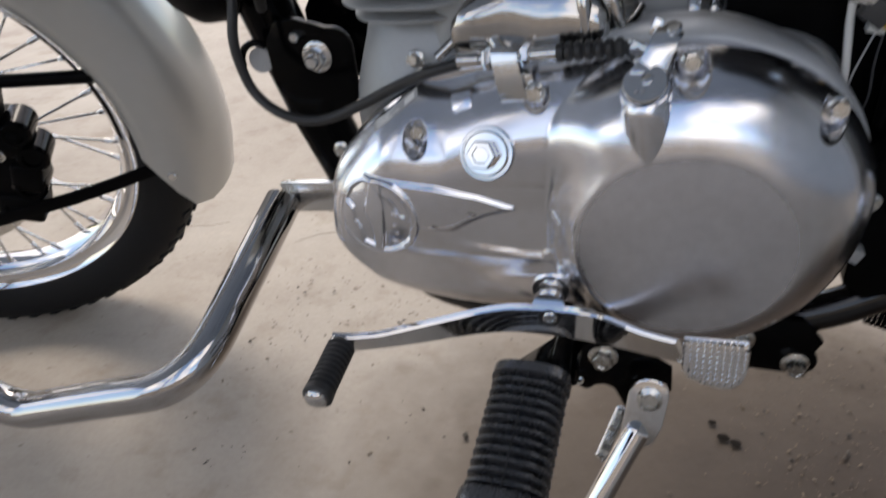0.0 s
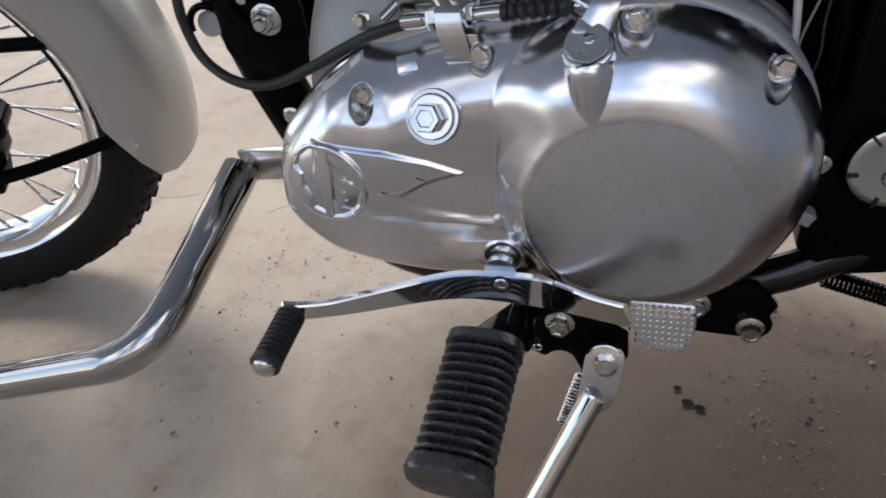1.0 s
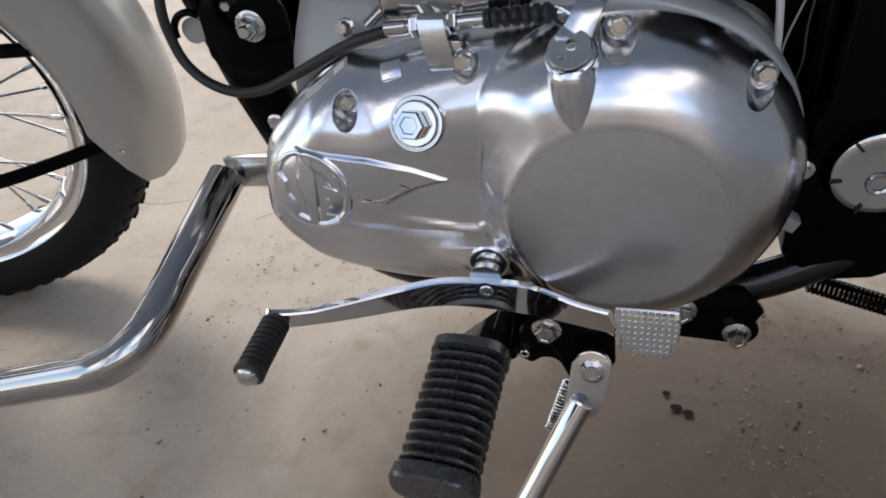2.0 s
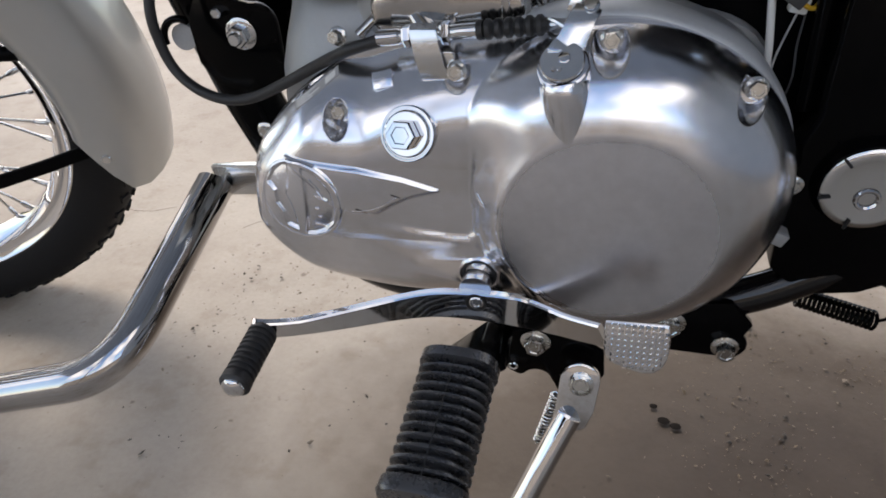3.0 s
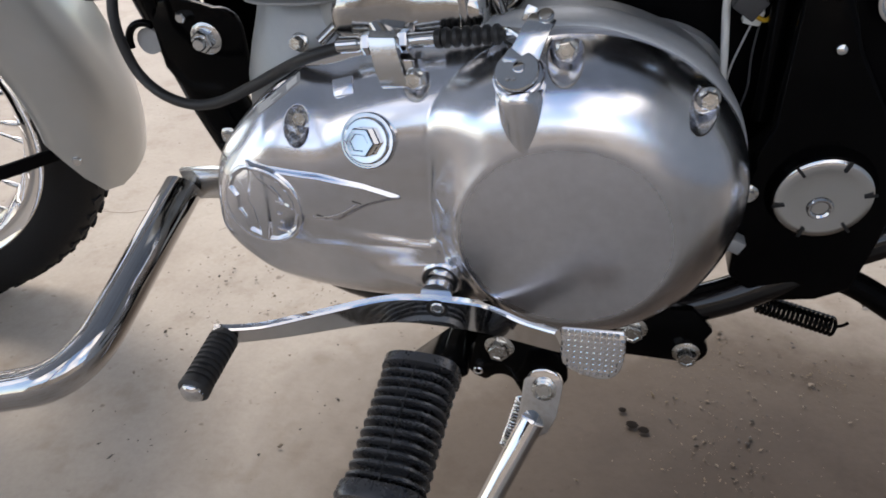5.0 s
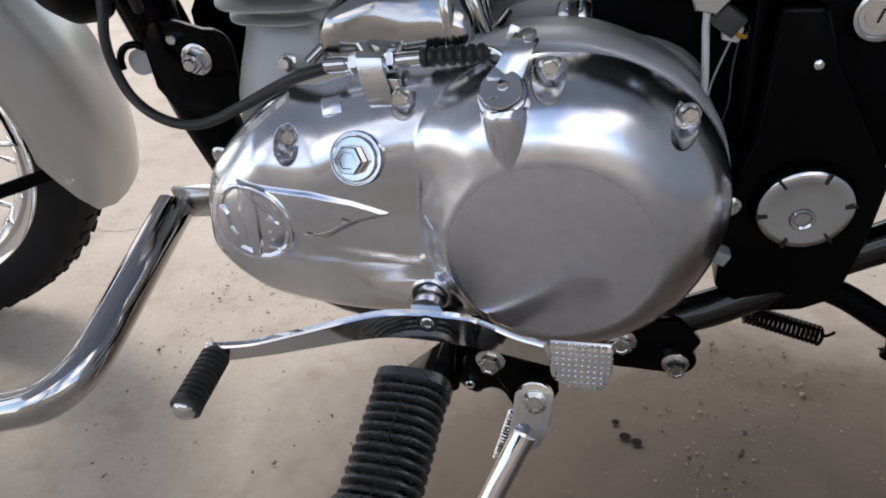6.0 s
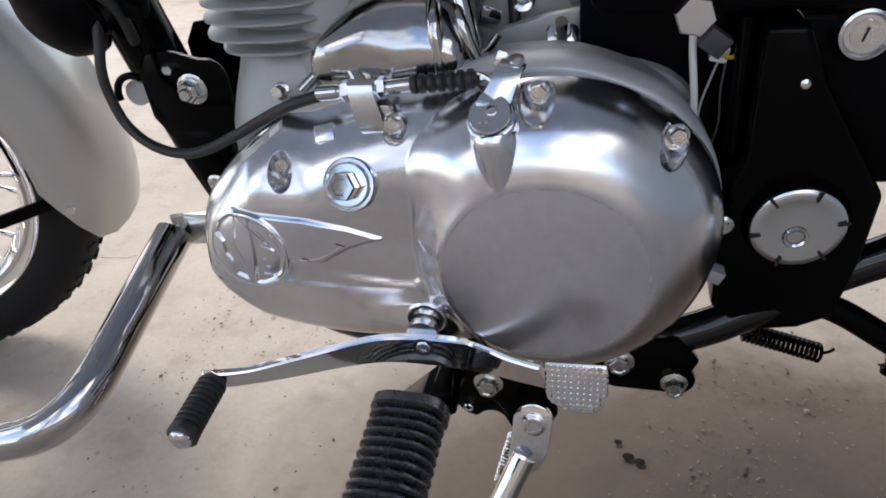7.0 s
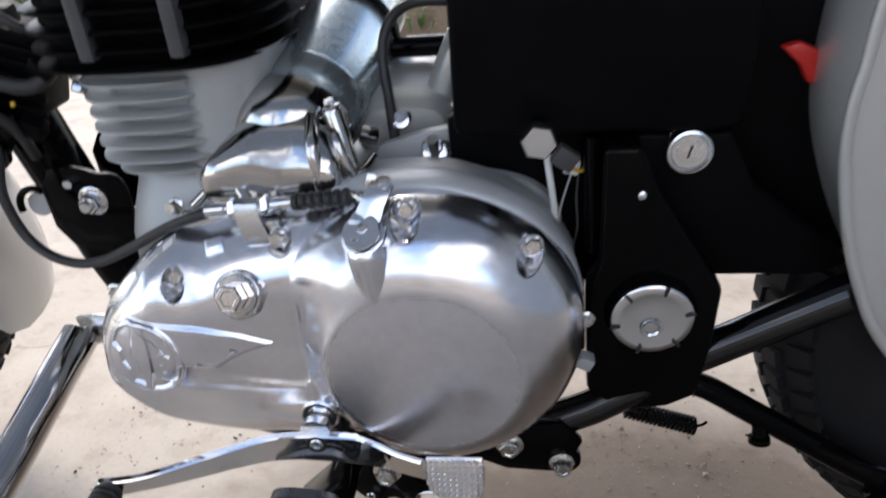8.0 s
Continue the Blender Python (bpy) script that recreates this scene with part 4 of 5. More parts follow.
# crash guard
def fillet(pts, radius, steps=10):
    """A line through the points with its inner corners rounded."""
    pts = [Vector(p) for p in pts]
    out = [pts[0]]
    for a_, b_, c_, r_ in zip(pts, pts[1:], pts[2:], radius):
        u_, v_ = (a_ - b_).normalized(), (c_ - b_).normalized()
        p_, q_ = b_ + u_ * r_, b_ + v_ * r_
        out += [p_ * (1 - t_) ** 2 + b_ * 2 * t_ * (1 - t_) + q_ * t_ * t_ for t_ in (k / steps for k in range(steps + 1))]
    return out + [pts[-1]]


gp = fillet([(-0.2740, -0.018, 0.2850), (-0.2969, -0.1960, 0.2125), (-0.5016, -0.2090, 0.1536), (-0.572, -0.21, 0.215), (-0.565, -0.19, 0.40), (-0.50, -0.07, 0.56), (-0.31, 0.0, 0.60)], (0.052, 0.035, 0.06, 0.08, 0.08))
GUARD = part("crash_guard", tube(gp, 0.0174, 32), DARKCHROME, BIKE, "chromed tubular crash guard")
part("guard_strap", strip([(-0.272, -0.014, 0.287), (-0.235, -0.020, 0.294), (-0.19, -0.03, 0.303), (-0.15, -0.03, 0.31)], 0.032, 0.006, 0.001), ZINC, GUARD, "flat steel guard strap")
part("weld_bead", tube([Vector((-0.2665, -0.0195, 0.2795)) + Vector((0.0006 * math.sin(k * 2), 0.0006 * k, 0.002 * k)) for k in range(9)], [0.003 + 0.0006 * math.sin(k * 2.3) for k in range(9)], 8), STEEL, GUARD)

# horn
HORN = part("horn", lathe([(0, 0.03), (0.02, 0.03), (0.034, 0.022), (0.040, 0.012), (0.041, 0.004), (0.038, 0.0), (0.036, -0.006), (0.028, -0.02), (0.0, -0.024)], (-0.281, -0.034, 0.506), (-0.35, -1, -0.35), 40), SATIN, BIKE, "black round horn")
part("horn_rim", lathe([(0.0405, 0.009), (0.0425, 0.008), (0.0425, 0.004), (0.0405, 0.003)], (-0.281, -0.034, 0.506), (-0.35, -1, -0.35), 40), BLACK, HORN)

# regulator and cables by the downtube
REG = part("regulator", block((0.060, 0.050, 0.075), pose(-0.245, 0.0, 0.545, 0, 18, 0), 0.006, 3), SATIN, BIKE, "black finned regulator on the downtube")
for k in range(6):
    part("regulator_fin", block((0.062, 0.006, 0.006), pose(-0.2445 + 0.004 * k, -0.028, 0.518 + 0.011 * k, 0, 18, 0), 0.001), SATIN, REG)
for k, (x, z) in enumerate(((-0.215, 0.585), (-0.225, 0.50), (-0.20, 0.545))):
    part("regulator_plug", block((0.018, 0.014, 0.014), pose(x, -0.035, z, 10, 25 * k, 0), 0.002), DUSKY if k == 0 else SATIN, REG)
part("harness", tube(smooth_path([(-0.30, -0.03, 0.62), (-0.27, -0.045, 0.575), (-0.235, -0.05, 0.545), (-0.205, -0.04, 0.535), (-0.185, -0.02, 0.56)], 7), 0.006, 12), RUBBER, REG)
part("harness", tube(smooth_path([(-0.29, -0.04, 0.60), (-0.255, -0.055, 0.535), (-0.235, -0.045, 0.505), (-0.245, -0.02, 0.47)], 7), 0.0045, 12), RUBBER, REG)
part("harness", tube(smooth_path([(-0.27, -0.02, 0.63), (-0.225, -0.045, 0.60), (-0.195, -0.04, 0.575), (-0.18, 0.0, 0.58)], 7), 0.004, 12), RUBBER, REG)
part("yellow_mark", block((0.003, 0.003, 0.004), pose(-0.228, -0.043, 0.522, 0, 15, 0), 0.0008), YELLOW, REG)

# cylinder
BARREL = part("cylinder_barrel", loft([oval(pose(-0.097, 0.02, z), a, b, 3.4, 56) for z, a, b in ((0.465, 0.056, 0.072), (0.48, 0.054, 0.076), (0.545, 0.060, 0.082), (0.556, 0.064, 0.084))]), GREY, BIKE, "grey finned cylinder barrel")
part("pushrod_tunnel", loft([oval(pose(x, -0.022, z), a, b, 2.4, 40) for x, z, a, b in ((-0.074, 0.43, 0.034, 0.042), (-0.070, 0.47, 0.031, 0.042), (-0.062, 0.51, 0.031, 0.044), (-0.056, 0.540, 0.035, 0.046), (-0.054, 0.556, 0.040, 0.050))]), GREY, BARREL)
for k in range(7):
    z = 0.4745 + 0.0112 * k
    g = 1.0 if k else 0.86
    part("barrel_fin", loft([oval(pose(-0.112, 0.018, z + dz), (0.056 - e) * g, (0.096 - e) * (0.93 if k == 0 else 1), 3.2, 56) for dz, e in ((-0.0018, 0.002), (-0.0008, 0.0), (0.0006, 0.0), (0.0014, 0.002))]), GREY, BARREL)
HEAD = part("cylinder_head", loft([oval(pose(-0.110, 0.02, z), a, b, 3.6, 56) for z, a, b in ((0.552, 0.072, 0.09), (0.565, 0.078, 0.092), (0.68, 0.078, 0.092), (0.70, 0.06, 0.08))]), SATIN, BIKE, "black finned cylinder head")
for k in range(9):
    z = 0.5550 + 0.0125 * k
    part("head_fin", loft([oval(pose(-0.1035, 0.018, z + dz), 0.091 - e, 0.108 - e, 3.2, 56) for dz, e in ((-0.0022, 0.002), (-0.0012, 0.0), (0.0008, 0.0), (0.0018, 0.002))]), SATIN, HEAD)
for x in (-0.124, -0.062):
    part("head_rib", block((0.011, 0.012, 0.12), pose(x, -0.0850, 0.622, -2, 0, 0), 0.003), DUSKY, HEAD)
bolt("head_bolt", (-0.160, -0.052, 0.5405), BARREL, axis=(-0.2, -0.6, -0.8), af=0.010, head=0.009, flange=0.008, material=ZINC)
bolt("head_bolt", (-0.0415, -0.046, 0.5345), BARREL, axis=(0.1, -0.5, -0.8), af=0.010, head=0.010, flange=0.008, material=ZINC)
part("head_stud_boss", block((0.016, 0.024, 0.034), pose(-0.0385, -0.032, 0.518, 0, 8, 0), 0.004), GREY, BARREL)

# starter motor and its polished housing
sx = Vector((0.023, 0.11, 0.045)).normalized()
S0 = Vector((-0.013, -0.034, 0.4945))
STARTER = part("starter_motor", lathe([(0, 0), (0.0425, 0.0), (0.0425, 0.004), (0.0415, 0.006), (0.0435, 0.012), (0.0447, 0.014), (0.0447, 0.030), (0.0432, 0.032), (0.0426, 0.034), (0.0426, 0.088), (0.0418, 0.090), (0.0418, 0.118), (0.0390, 0.122), (0.0390, 0.150), (0.034, 0.158), (0.012, 0.162), (0, 0.162)], S0, sx, 56), STEELGREY, BIKE, "blue-grey starter motor behind the cylinder")
part("clamp_band", lathe([(0.0410, 0.110), (0.0444, 0.1105), (0.0444, 0.1165), (0.0410, 0.117)], S0, sx, 48), SATIN, STARTER)


SMOKED = mat("dull_chrome", (0.52, 0.51, 0.50), 0.13, 1.0, noise_scale=30, color_var=0.1, rough_var=0.04)
HOUSING = part("starter_housing", loft([oval(frame_to(S0, sx), 0.036, 0.036, 2, 48)] + [[q + Vector((0, -1, 0.4)).normalized() * 0.0030 * noise.noise(q * 34) for q in oval(frame_to((x, y, (t + u) / 2), (0.05, 1, 0.05)), a, (t - u) / 2, p, 48)] for x, y, t, u, a, p in ((-0.007, -0.040, 0.5275, 0.458, 0.0350, 2), (-0.008, -0.050, 0.5250, 0.456, 0.0375, 2.1), (-0.011, -0.060, 0.5205, 0.453, 0.0410, 2.1), (-0.013, -0.070, 0.5160, 0.451, 0.0440, 2.2), (-0.016, -0.079, 0.5100, 0.450, 0.0475, 2.2), (-0.019, -0.086, 0.5020, 0.449, 0.0500, 2.3), (-0.021, -0.0905, 0.4960, 0.448, 0.0510, 2.3), (-0.022, -0.0940, 0.4890, 0.449, 0.0490, 2.3), (-0.023, -0.0958, 0.4810, 0.451, 0.0430, 2.2), (-0.024, -0.0968, 0.4700, 0.455, 0.0250, 2.1))]), SMOKED, BIKE, "polished starter gear housing", angle=70)
part("starter_bell", lathe([(0.0440, 0.004), (0.0445, 0.0), (0.0440, -0.010), (0.0418, -0.020), (0.0372, -0.029), (0.0290, -0.037), (0.0170, -0.042), (0.0, -0.044)], S0, sx, 48), SMOKED, HOUSING)
for a_, b_, r_ in (((-0.030, -0.062, 0.5120), (-0.063, -0.087, 0.4640), 0.0040), ((0.010, -0.068, 0.5120), (0.017, -0.094, 0.4690), 0.0050), ((0.020, -0.060, 0.508), (0.037, -0.084, 0.474), 0.0040)):
    part("housing_rib", tube(smooth_path([a_, ((a_[0] + b_[0]) / 2, (a_[1] + b_[1]) / 2 - 0.008, (a_[2] + b_[2]) / 2 + 0.006), b_], 6), r_, 14), SMOKED, HOUSING)
part("housing_pillar", lathe([(0, 0), (0.0068, 0), (0.0068, 0.044), (0.0058, 0.046), (0, 0.046)], (0.0335, -0.072, 0.472), (-0.20, 0.12, 1), 22), SMOKED, HOUSING)
bolt("housing_bolt", (0.0245, -0.0665, 0.518), HOUSING, axis=(-0.2, 0.12, 1), af=0.007, head=0.006, flange=0.0062, material=ZINC)
part("housing_pillar", tube([(-0.0340, -0.0985, 0.4625), (-0.0600, -0.0725, 0.4855)], [0.0062, 0.0050], 20), SMOKED, HOUSING)
part("housing_strut", tube([(-0.0840, -0.0850, 0.4545), (-0.0607, -0.0750, 0.4740), (-0.052, -0.070, 0.484)], 0.0036, 14), SMOKED, HOUSING)
bolt("housing_bolt", (-0.0602, -0.0725, 0.4855), HOUSING, axis=(-0.5, -0.1, 0.9), af=0.007, head=0.006, flange=0.0062, material=ZINC)
bolt("housing_bolt", (-0.056, -0.052, 0.499), HOUSING, axis=(-0.6, -0.3, 0.9), af=0.007, head=0.006, flange=0.0062, material=ZINC)
part("housing_flange", tube(smooth_path([(-0.100, -0.074, 0.4415), (-0.06, -0.092, 0.4545), (-0.02, -0.094, 0.4600), (0.015, -0.090, 0.4665), (0.040, -0.080, 0.4735), (0.048, -0.06, 0.478)], 6), 0.0034, 15), SMOKED, HOUSING)

# behind the starter: cases, tubes and a hose
part("rear_case", loft([oval(pose(0.062, y, 0.475, 90, 0, 0), a, b, 3, 36) for y, a, b in ((-0.010, 0.032, 0.02), (0.0, 0.04, 0.028), (0.09, 0.045, 0.04), (0.10, 0.04, 0.03))]), SILVER, CASE)
part("top_plate", plate([(0.040, 0.462), (0.045, 0.474), (0.080, 0.484), (0.105, 0.488), (0.110, 0.470), (0.09, 0.455)], -0.032, -0.022, 0.002), GREY, CASE)
bolt("top_bolt", (0.0885, -0.034, 0.4720), CASE, axis=(0.0, -0.7, 0.55), af=0.012, head=0.008, flange=0.011, material=ZINC)
part("bolt_thread", lathe([(0.0042, -0.012), (0.0042, 0.018), (0, 0.018)], (0.0885, -0.037, 0.4690), (0.0, -0.5, 0.75), 14), ZINC, CASE)
bolt("case_bolt", (0.0605, -0.0125, 0.4880), CASE, axis=(0, -0.7, 0.6), af=0.0085, head=0.005, flange=0.0085, material=ZINC)
part("clip", block((0.014, 0.010, 0.010), pose(0.040, -0.035, 0.484, 30, 20, 10), 0.001), CHROME, CASE)
part("breather_hose", tube(smooth_path([(0.055, -0.016, 0.468), (0.053, -0.010, 0.50), (0.050, 0.0, 0.535), (0.057, 0.01, 0.557), (0.075, 0.02, 0.566), (0.11, 0.02, 0.565)], 8), 0.0040, 12), RUBBER, BIKE)
part("cross_tube", tube([(0.044, 0.06, 0.523), (0.16, 0.06, 0.523)], 0.0085, 14), BLACK, FRAME)
part("mounting_tube", tube(smooth_path([(0.085, 0.02, 0.47), (0.092, 0.02, 0.50), (0.11, 0.02, 0.54)], 6), 0.014, 18), SILVER, CASE)

# side panels, lock and pivot
PANEL = part("battery_cover", plate([(0.1075, 0.4975), (0.1095, 0.66), (0.30, 0.66), (0.2955, 0.4965), (0.28, 0.4930), (0.12, 0.4940)], -0.072, 0.08, 0.005, 3), SATIN, BIKE, "satin black battery cover")
BOX = part("tool_box", plate([(0.205, 0.4895), (0.292, 0.4885), (0.310, 0.45), (0.385, 0.385), (0.36, 0.375), (0.292, 0.375), (0.215, 0.43)], -0.062, 0.04, 0.004, 3), SATIN, BIKE, "satin black tool box with a round lock")
part("lock_rim", lathe([(0, -0.004), (0.0158, -0.004), (0.0158, 0.003), (0.0145, 0.006), (0.0128, 0.0066), (0.0112, 0.004), (0.0, 0.004)], (0.2625, -0.068, 0.479), (0, -1, 0.1), 40), ZINC, BOX)
part("lock_core", lathe([(0, 0.004), (0.0085, 0.004), (0.0082, 0.0048), (0, 0.0048)], (0.2625, -0.068, 0.479), (0, -1, 0.1), 30), STEEL, BOX)
part("key_slot", block((0.0012, 0.001, 0.0085), pose(0.2625, -0.0730, 0.4795, 0, 15, 0), 0), DARK, BOX)
PIVOT = part("pivot_plate", plate([(0.206, 0.49), (0.206, 0.405), (0.198, 0.385), (0.197, 0.36), (0.200, 0.285), (0.225, 0.262), (0.262, 0.268), (0.283, 0.280), (0.290, 0.33), (0.292, 0.38), (0.245, 0.455), (0.23, 0.49)], -0.088, -0.030, 0.004, 3), BLACK, BIKE, "black swingarm pivot plate")
part("panel_screw", lathe([(0, 0), (0.0030, 0), (0.0028, 0.0015), (0.0018, 0.002), (0, 0.002)], (0.2315, -0.0885, 0.4565), (0, -1, 0.2), 18), ZINC, PIVOT)
CAP = part("pivot_cap", lathe([(0, 0), (0.0288, 0), (0.0290, 0.0012), (0.0278, 0.0022), (0.0235, 0.0026), (0.0215, 0.0020), (0.0075, 0.0026), (0.0, 0.0026)], (0.2432, -0.0965, 0.3615), (0, -1, 0), 56), ZINC, PIVOT, "bright round pivot cap with six notches")
part("cap_boss", lathe([(0.0052, 0), (0.0062, 0.0009), (0.0072, 0.001), (0.008, 0)], (0.2425, -0.1001, 0.3555), (0, -1, 0), 30), CHROME, CAP)
for k in range(6):
    a = radians(12 + 60 * k)
    part("cap_notch", block((0.0075, 0.0012, 0.0017), pose(0.2432 + 0.0265 * math.cos(a), -0.0998, 0.3615 + 0.0265 * math.sin(a), 0, -math.degrees(a), 0), 0), DARK, CAP)
part("cap_spacer", lathe([(0, 0), (0.034, 0), (0.030, 0.0095), (0, 0.0095)], (0.2432, -0.0865, 0.3615), (0, -1, 0), 40), BLACK, PIVOT)
bolt("axle_cap", (0.1642, -0.094, 0.5022), PANEL, axis=(0, -1, 0.06), af=0.0205, head=0.013, flange=0.0, material=ZINC, turn=0.35, label="large bright hexagonal cap nut", dish=False)
part("cap_stalk", lathe([(0, 0), (0.006, 0), (0.006, 0.03), (0, 0.03)], (0.1642, -0.066, 0.5022), (0, -1, 0.06), 16), BLACK, PANEL)

# wiring beside the pivot plate
part("inner_plate", plate([(0.10, 0.50), (0.10, 0.44), (0.16, 0.36), (0.215, 0.36), (0.215, 0.50)], -0.044, -0.030, 0.003), SATIN, PANEL)
part("inner_strut", tube([(0.200, -0.064, 0.49), (0.202, -0.064, 0.40)], 0.006, 12), BLACK, PANEL)
LOOM = part("wiring_loom", tube(smooth_path([(0.1695, -0.060, 0.485), (0.1703, -0.060, 0.4692), (0.1725, -0.060, 0.452), (0.1745, -0.060, 0.436), (0.176, -0.058, 0.42)], 6), 0.0024, 15), WHITE, BIKE, "white wires with a plastic connector")
part("wire", tube(smooth_path([(0.190, -0.056, 0.468), (0.1845, -0.058, 0.452), (0.1785, -0.060, 0.428), (0.180, -0.058, 0.405)], 6), 0.0007, 8), LABEL, LOOM)
part("wire", tube(smooth_path([(0.192, -0.056, 0.462), (0.1905, -0.058, 0.440), (0.1915, -0.060, 0.418), (0.188, -0.058, 0.395)], 6), 0.0007, 8), DUSKY, LOOM)
part("white_plug", block((0.011, 0.008, 0.010), pose(0.1870, -0.056, 0.4640, 0, 12, 0), 0.0015), WHITE, LOOM)
part("connector", block((0.016, 0.010, 0.014), pose(0.1820, -0.066, 0.4750, 0, 35, 0), 0.001), DUSKY, LOOM)
part("yellow_wire", tube(smooth_path([(0.187, -0.066, 0.467), (0.193, -0.064, 0.464), (0.198, -0.058, 0.466)], 5), 0.0014, 8), YELLOW, LOOM)

# swingarm, centre stand and its spring
for y, up in ((-0.068, 0.0), (0.075, 0.030)):
    part("swingarm_tube", tube([(0.215, y, 0.2660 + up), (0.2897, y, 0.3090 + up), (0.3806, y, 0.3615 + up), (0.46, y, 0.405 + up), (0.56, y - 0.01, 0.36 + up), (0.70, y - 0.01, 0.325)], 0.0145 if up == 0 else 0.0120, 24), GLOSS, FRAME)
CST = part("centre_stand", tube(smooth_path([(0.250, -0.045, 0.262), (0.294, -0.048, 0.258), (0.348, -0.052, 0.226), (0.455, -0.058, 0.158), (0.52, -0.06, 0.118)], 6), 0.0105, 20), BLACK, BIKE, "black centre stand folded under the swingarm")
part("stand_peg", lathe([(0, 0), (0.006, 0), (0.006, 0.012), (0.009, 0.013), (0.009, 0.018), (0, 0.019)], (0.347, -0.056, 0.222), (0.05, -0.3, -1), 20), BLACK, CST)
part("split_pin", tube([(0.336, -0.060, 0.212), (0.352, -0.064, 0.210)], 0.0009, 6), BLACK, CST)
part("pull_lug", plate([(0.44, 0.150), (0.46, 0.165), (0.52, 0.19), (0.53, 0.18), (0.47, 0.14)], -0.075, -0.06, 0.002), BLACK, CST)
part("stand_tang", tube(smooth_path([(0.40, -0.06, 0.20), (0.43, -0.09, 0.205), (0.48, -0.10, 0.20), (0.52, -0.09, 0.17)], 6), 0.005, 10), BLACK, CST)
part("stand_spring", coil((0.236, -0.046, 0.2270), (0.297, -0.050, 0.2110), 0.0072, 0.0015, 17), BLACK, CST, "black centre stand spring")
part("spring_hook", tube(smooth_path([(0.297, -0.050, 0.2110), (0.300, -0.05, 0.2118), (0.303, -0.051, 0.2145), (0.305, -0.052, 0.2180)], 5), 0.0013, 8), BLACK, CST)

# rear fender and rear wheel
RA = Vector((0.665, 0.01, 0.3150))


def fender(name, centre_m, prof, a0, a1, steps, taper=True, thick=0.002):
    """prof: (radius, half width) from the edge to the crown; angles from the wheel's rear, degrees."""
    full = [(r, -w) for r, w in prof] + [(r, w) for r, w in reversed(prof[:-1])]
    inner = [(r - thick, y * (1 - thick / 0.06)) for r, y in reversed(full)]
    rings = []
    for k in range(steps + 1):
        a = radians(a0 + (a1 - a0) * k / steps)
        ring_ = []
        for r, y in full + inner:
            cut = 0.0
            if taper:
                t = max(0.0, 1 - k / 6.0)
                cut = t * (radians(9) * (max(0.0, 0.325 - r) / 0.045) ** 1.3 + radians(4) * (max(0.0, r - 0.325) / 0.036) ** 2)
            ring_.append(centre_m @ Vector((r * math.cos(a + cut), y, r * math.sin(a + cut))))
        rings.append(ring_)
    return loft(rings)


RFEN_EDGE = smooth_path([(0.362, -0.09, 0.680), (0.346, -0.09, 0.60), (0.341, -0.09, 0.540), (0.344, -0.09, 0.500), (0.355, -0.09, 0.461), (0.377, -0.09, 0.410), (0.413, -0.09, 0.349), (0.458, -0.09, 0.30)], 6)
RFEN_IN = [max(-0.030, min(0.009, 0.0036 + (p.z - 0.5) * 0.16)) / 0.022 for p in RFEN_EDGE]
RFEN = part("rear_fender", loft([[Vector((p.x + (dx * k if dx < 0.023 else dx - 0.023 + 0.023 * k), y, p.z + dx * 0.25)) for dx, y in ((0.010, -0.02), (0.001, -0.040), (0.0, -0.056), (0.003, -0.072), (0.010, -0.085), (0.017, -0.092), (0.0210, -0.0950), (0.0260, -0.0955), (0.06, -0.103), (0.12, -0.110), (0.22, -0.112), (0.22, -0.02))] for p, k in zip(RFEN_EDGE, RFEN_IN)]), SILVER, BIKE, "silver painted rear mudguard", angle=50)
part("fender_bead", tube([(p.x + 0.022 * k, -0.0945, p.z + 0.0055) for p, k in zip(RFEN_EDGE, RFEN_IN)], 0.0038, 12), SILVER, RFEN)
part("inner_guard", plate([(0.285, 0.70), (0.285, 0.49), (0.30, 0.44), (0.36, 0.375), (0.42, 0.34), (0.60, 0.40), (0.60, 0.70)], -0.035, 0.06, 0.004), SATIN, BIKE)
part("reflector", plate([(0.318, 0.538), (0.330, 0.541), (0.352, 0.530), (0.352, 0.512), (0.338, 0.513), (0.332, 0.525)], -0.046, -0.036, 0.003), RED, PANEL, "small red plastic part")
tp = [(0.205, -0.036), (0.22, -0.050), (0.245, -0.056), (0.270, -0.052), (0.295, -0.038), (0.308, -0.018), (0.311, 0.0), (0.308, 0.018), (0.295, 0.038), (0.270, 0.052), (0.245, 0.056), (0.22, 0.050), (0.205, 0.036)]
RWHEEL = part("rear_wheel", lathe([(0, -0.07), (0.03, -0.07), (0.07, -0.05), (0.075, 0.05), (0.03, 0.07), (0, 0.07)], (0, 0, 0), (0, 1, 0), 40), BLACK, BIKE)
RWHEEL.matrix_basis = Matrix.Translation(RA)
part("tyre", lathe(tp, (0, 0, 0), (0, 1, 0), 96), TYRE, RWHEEL)
part("rim", lathe([(0.215, -0.04), (0.219, -0.044), (0.212, -0.044), (0.20, -0.03), (0.192, -0.01), (0.192, 0.01), (0.20, 0.03), (0.212, 0.044), (0.219, 0.044), (0.215, 0.04), (0.20, 0.0), (0.215, -0.04)], (0, 0, 0), (0, 1, 0), 96), CHROME, RWHEEL)

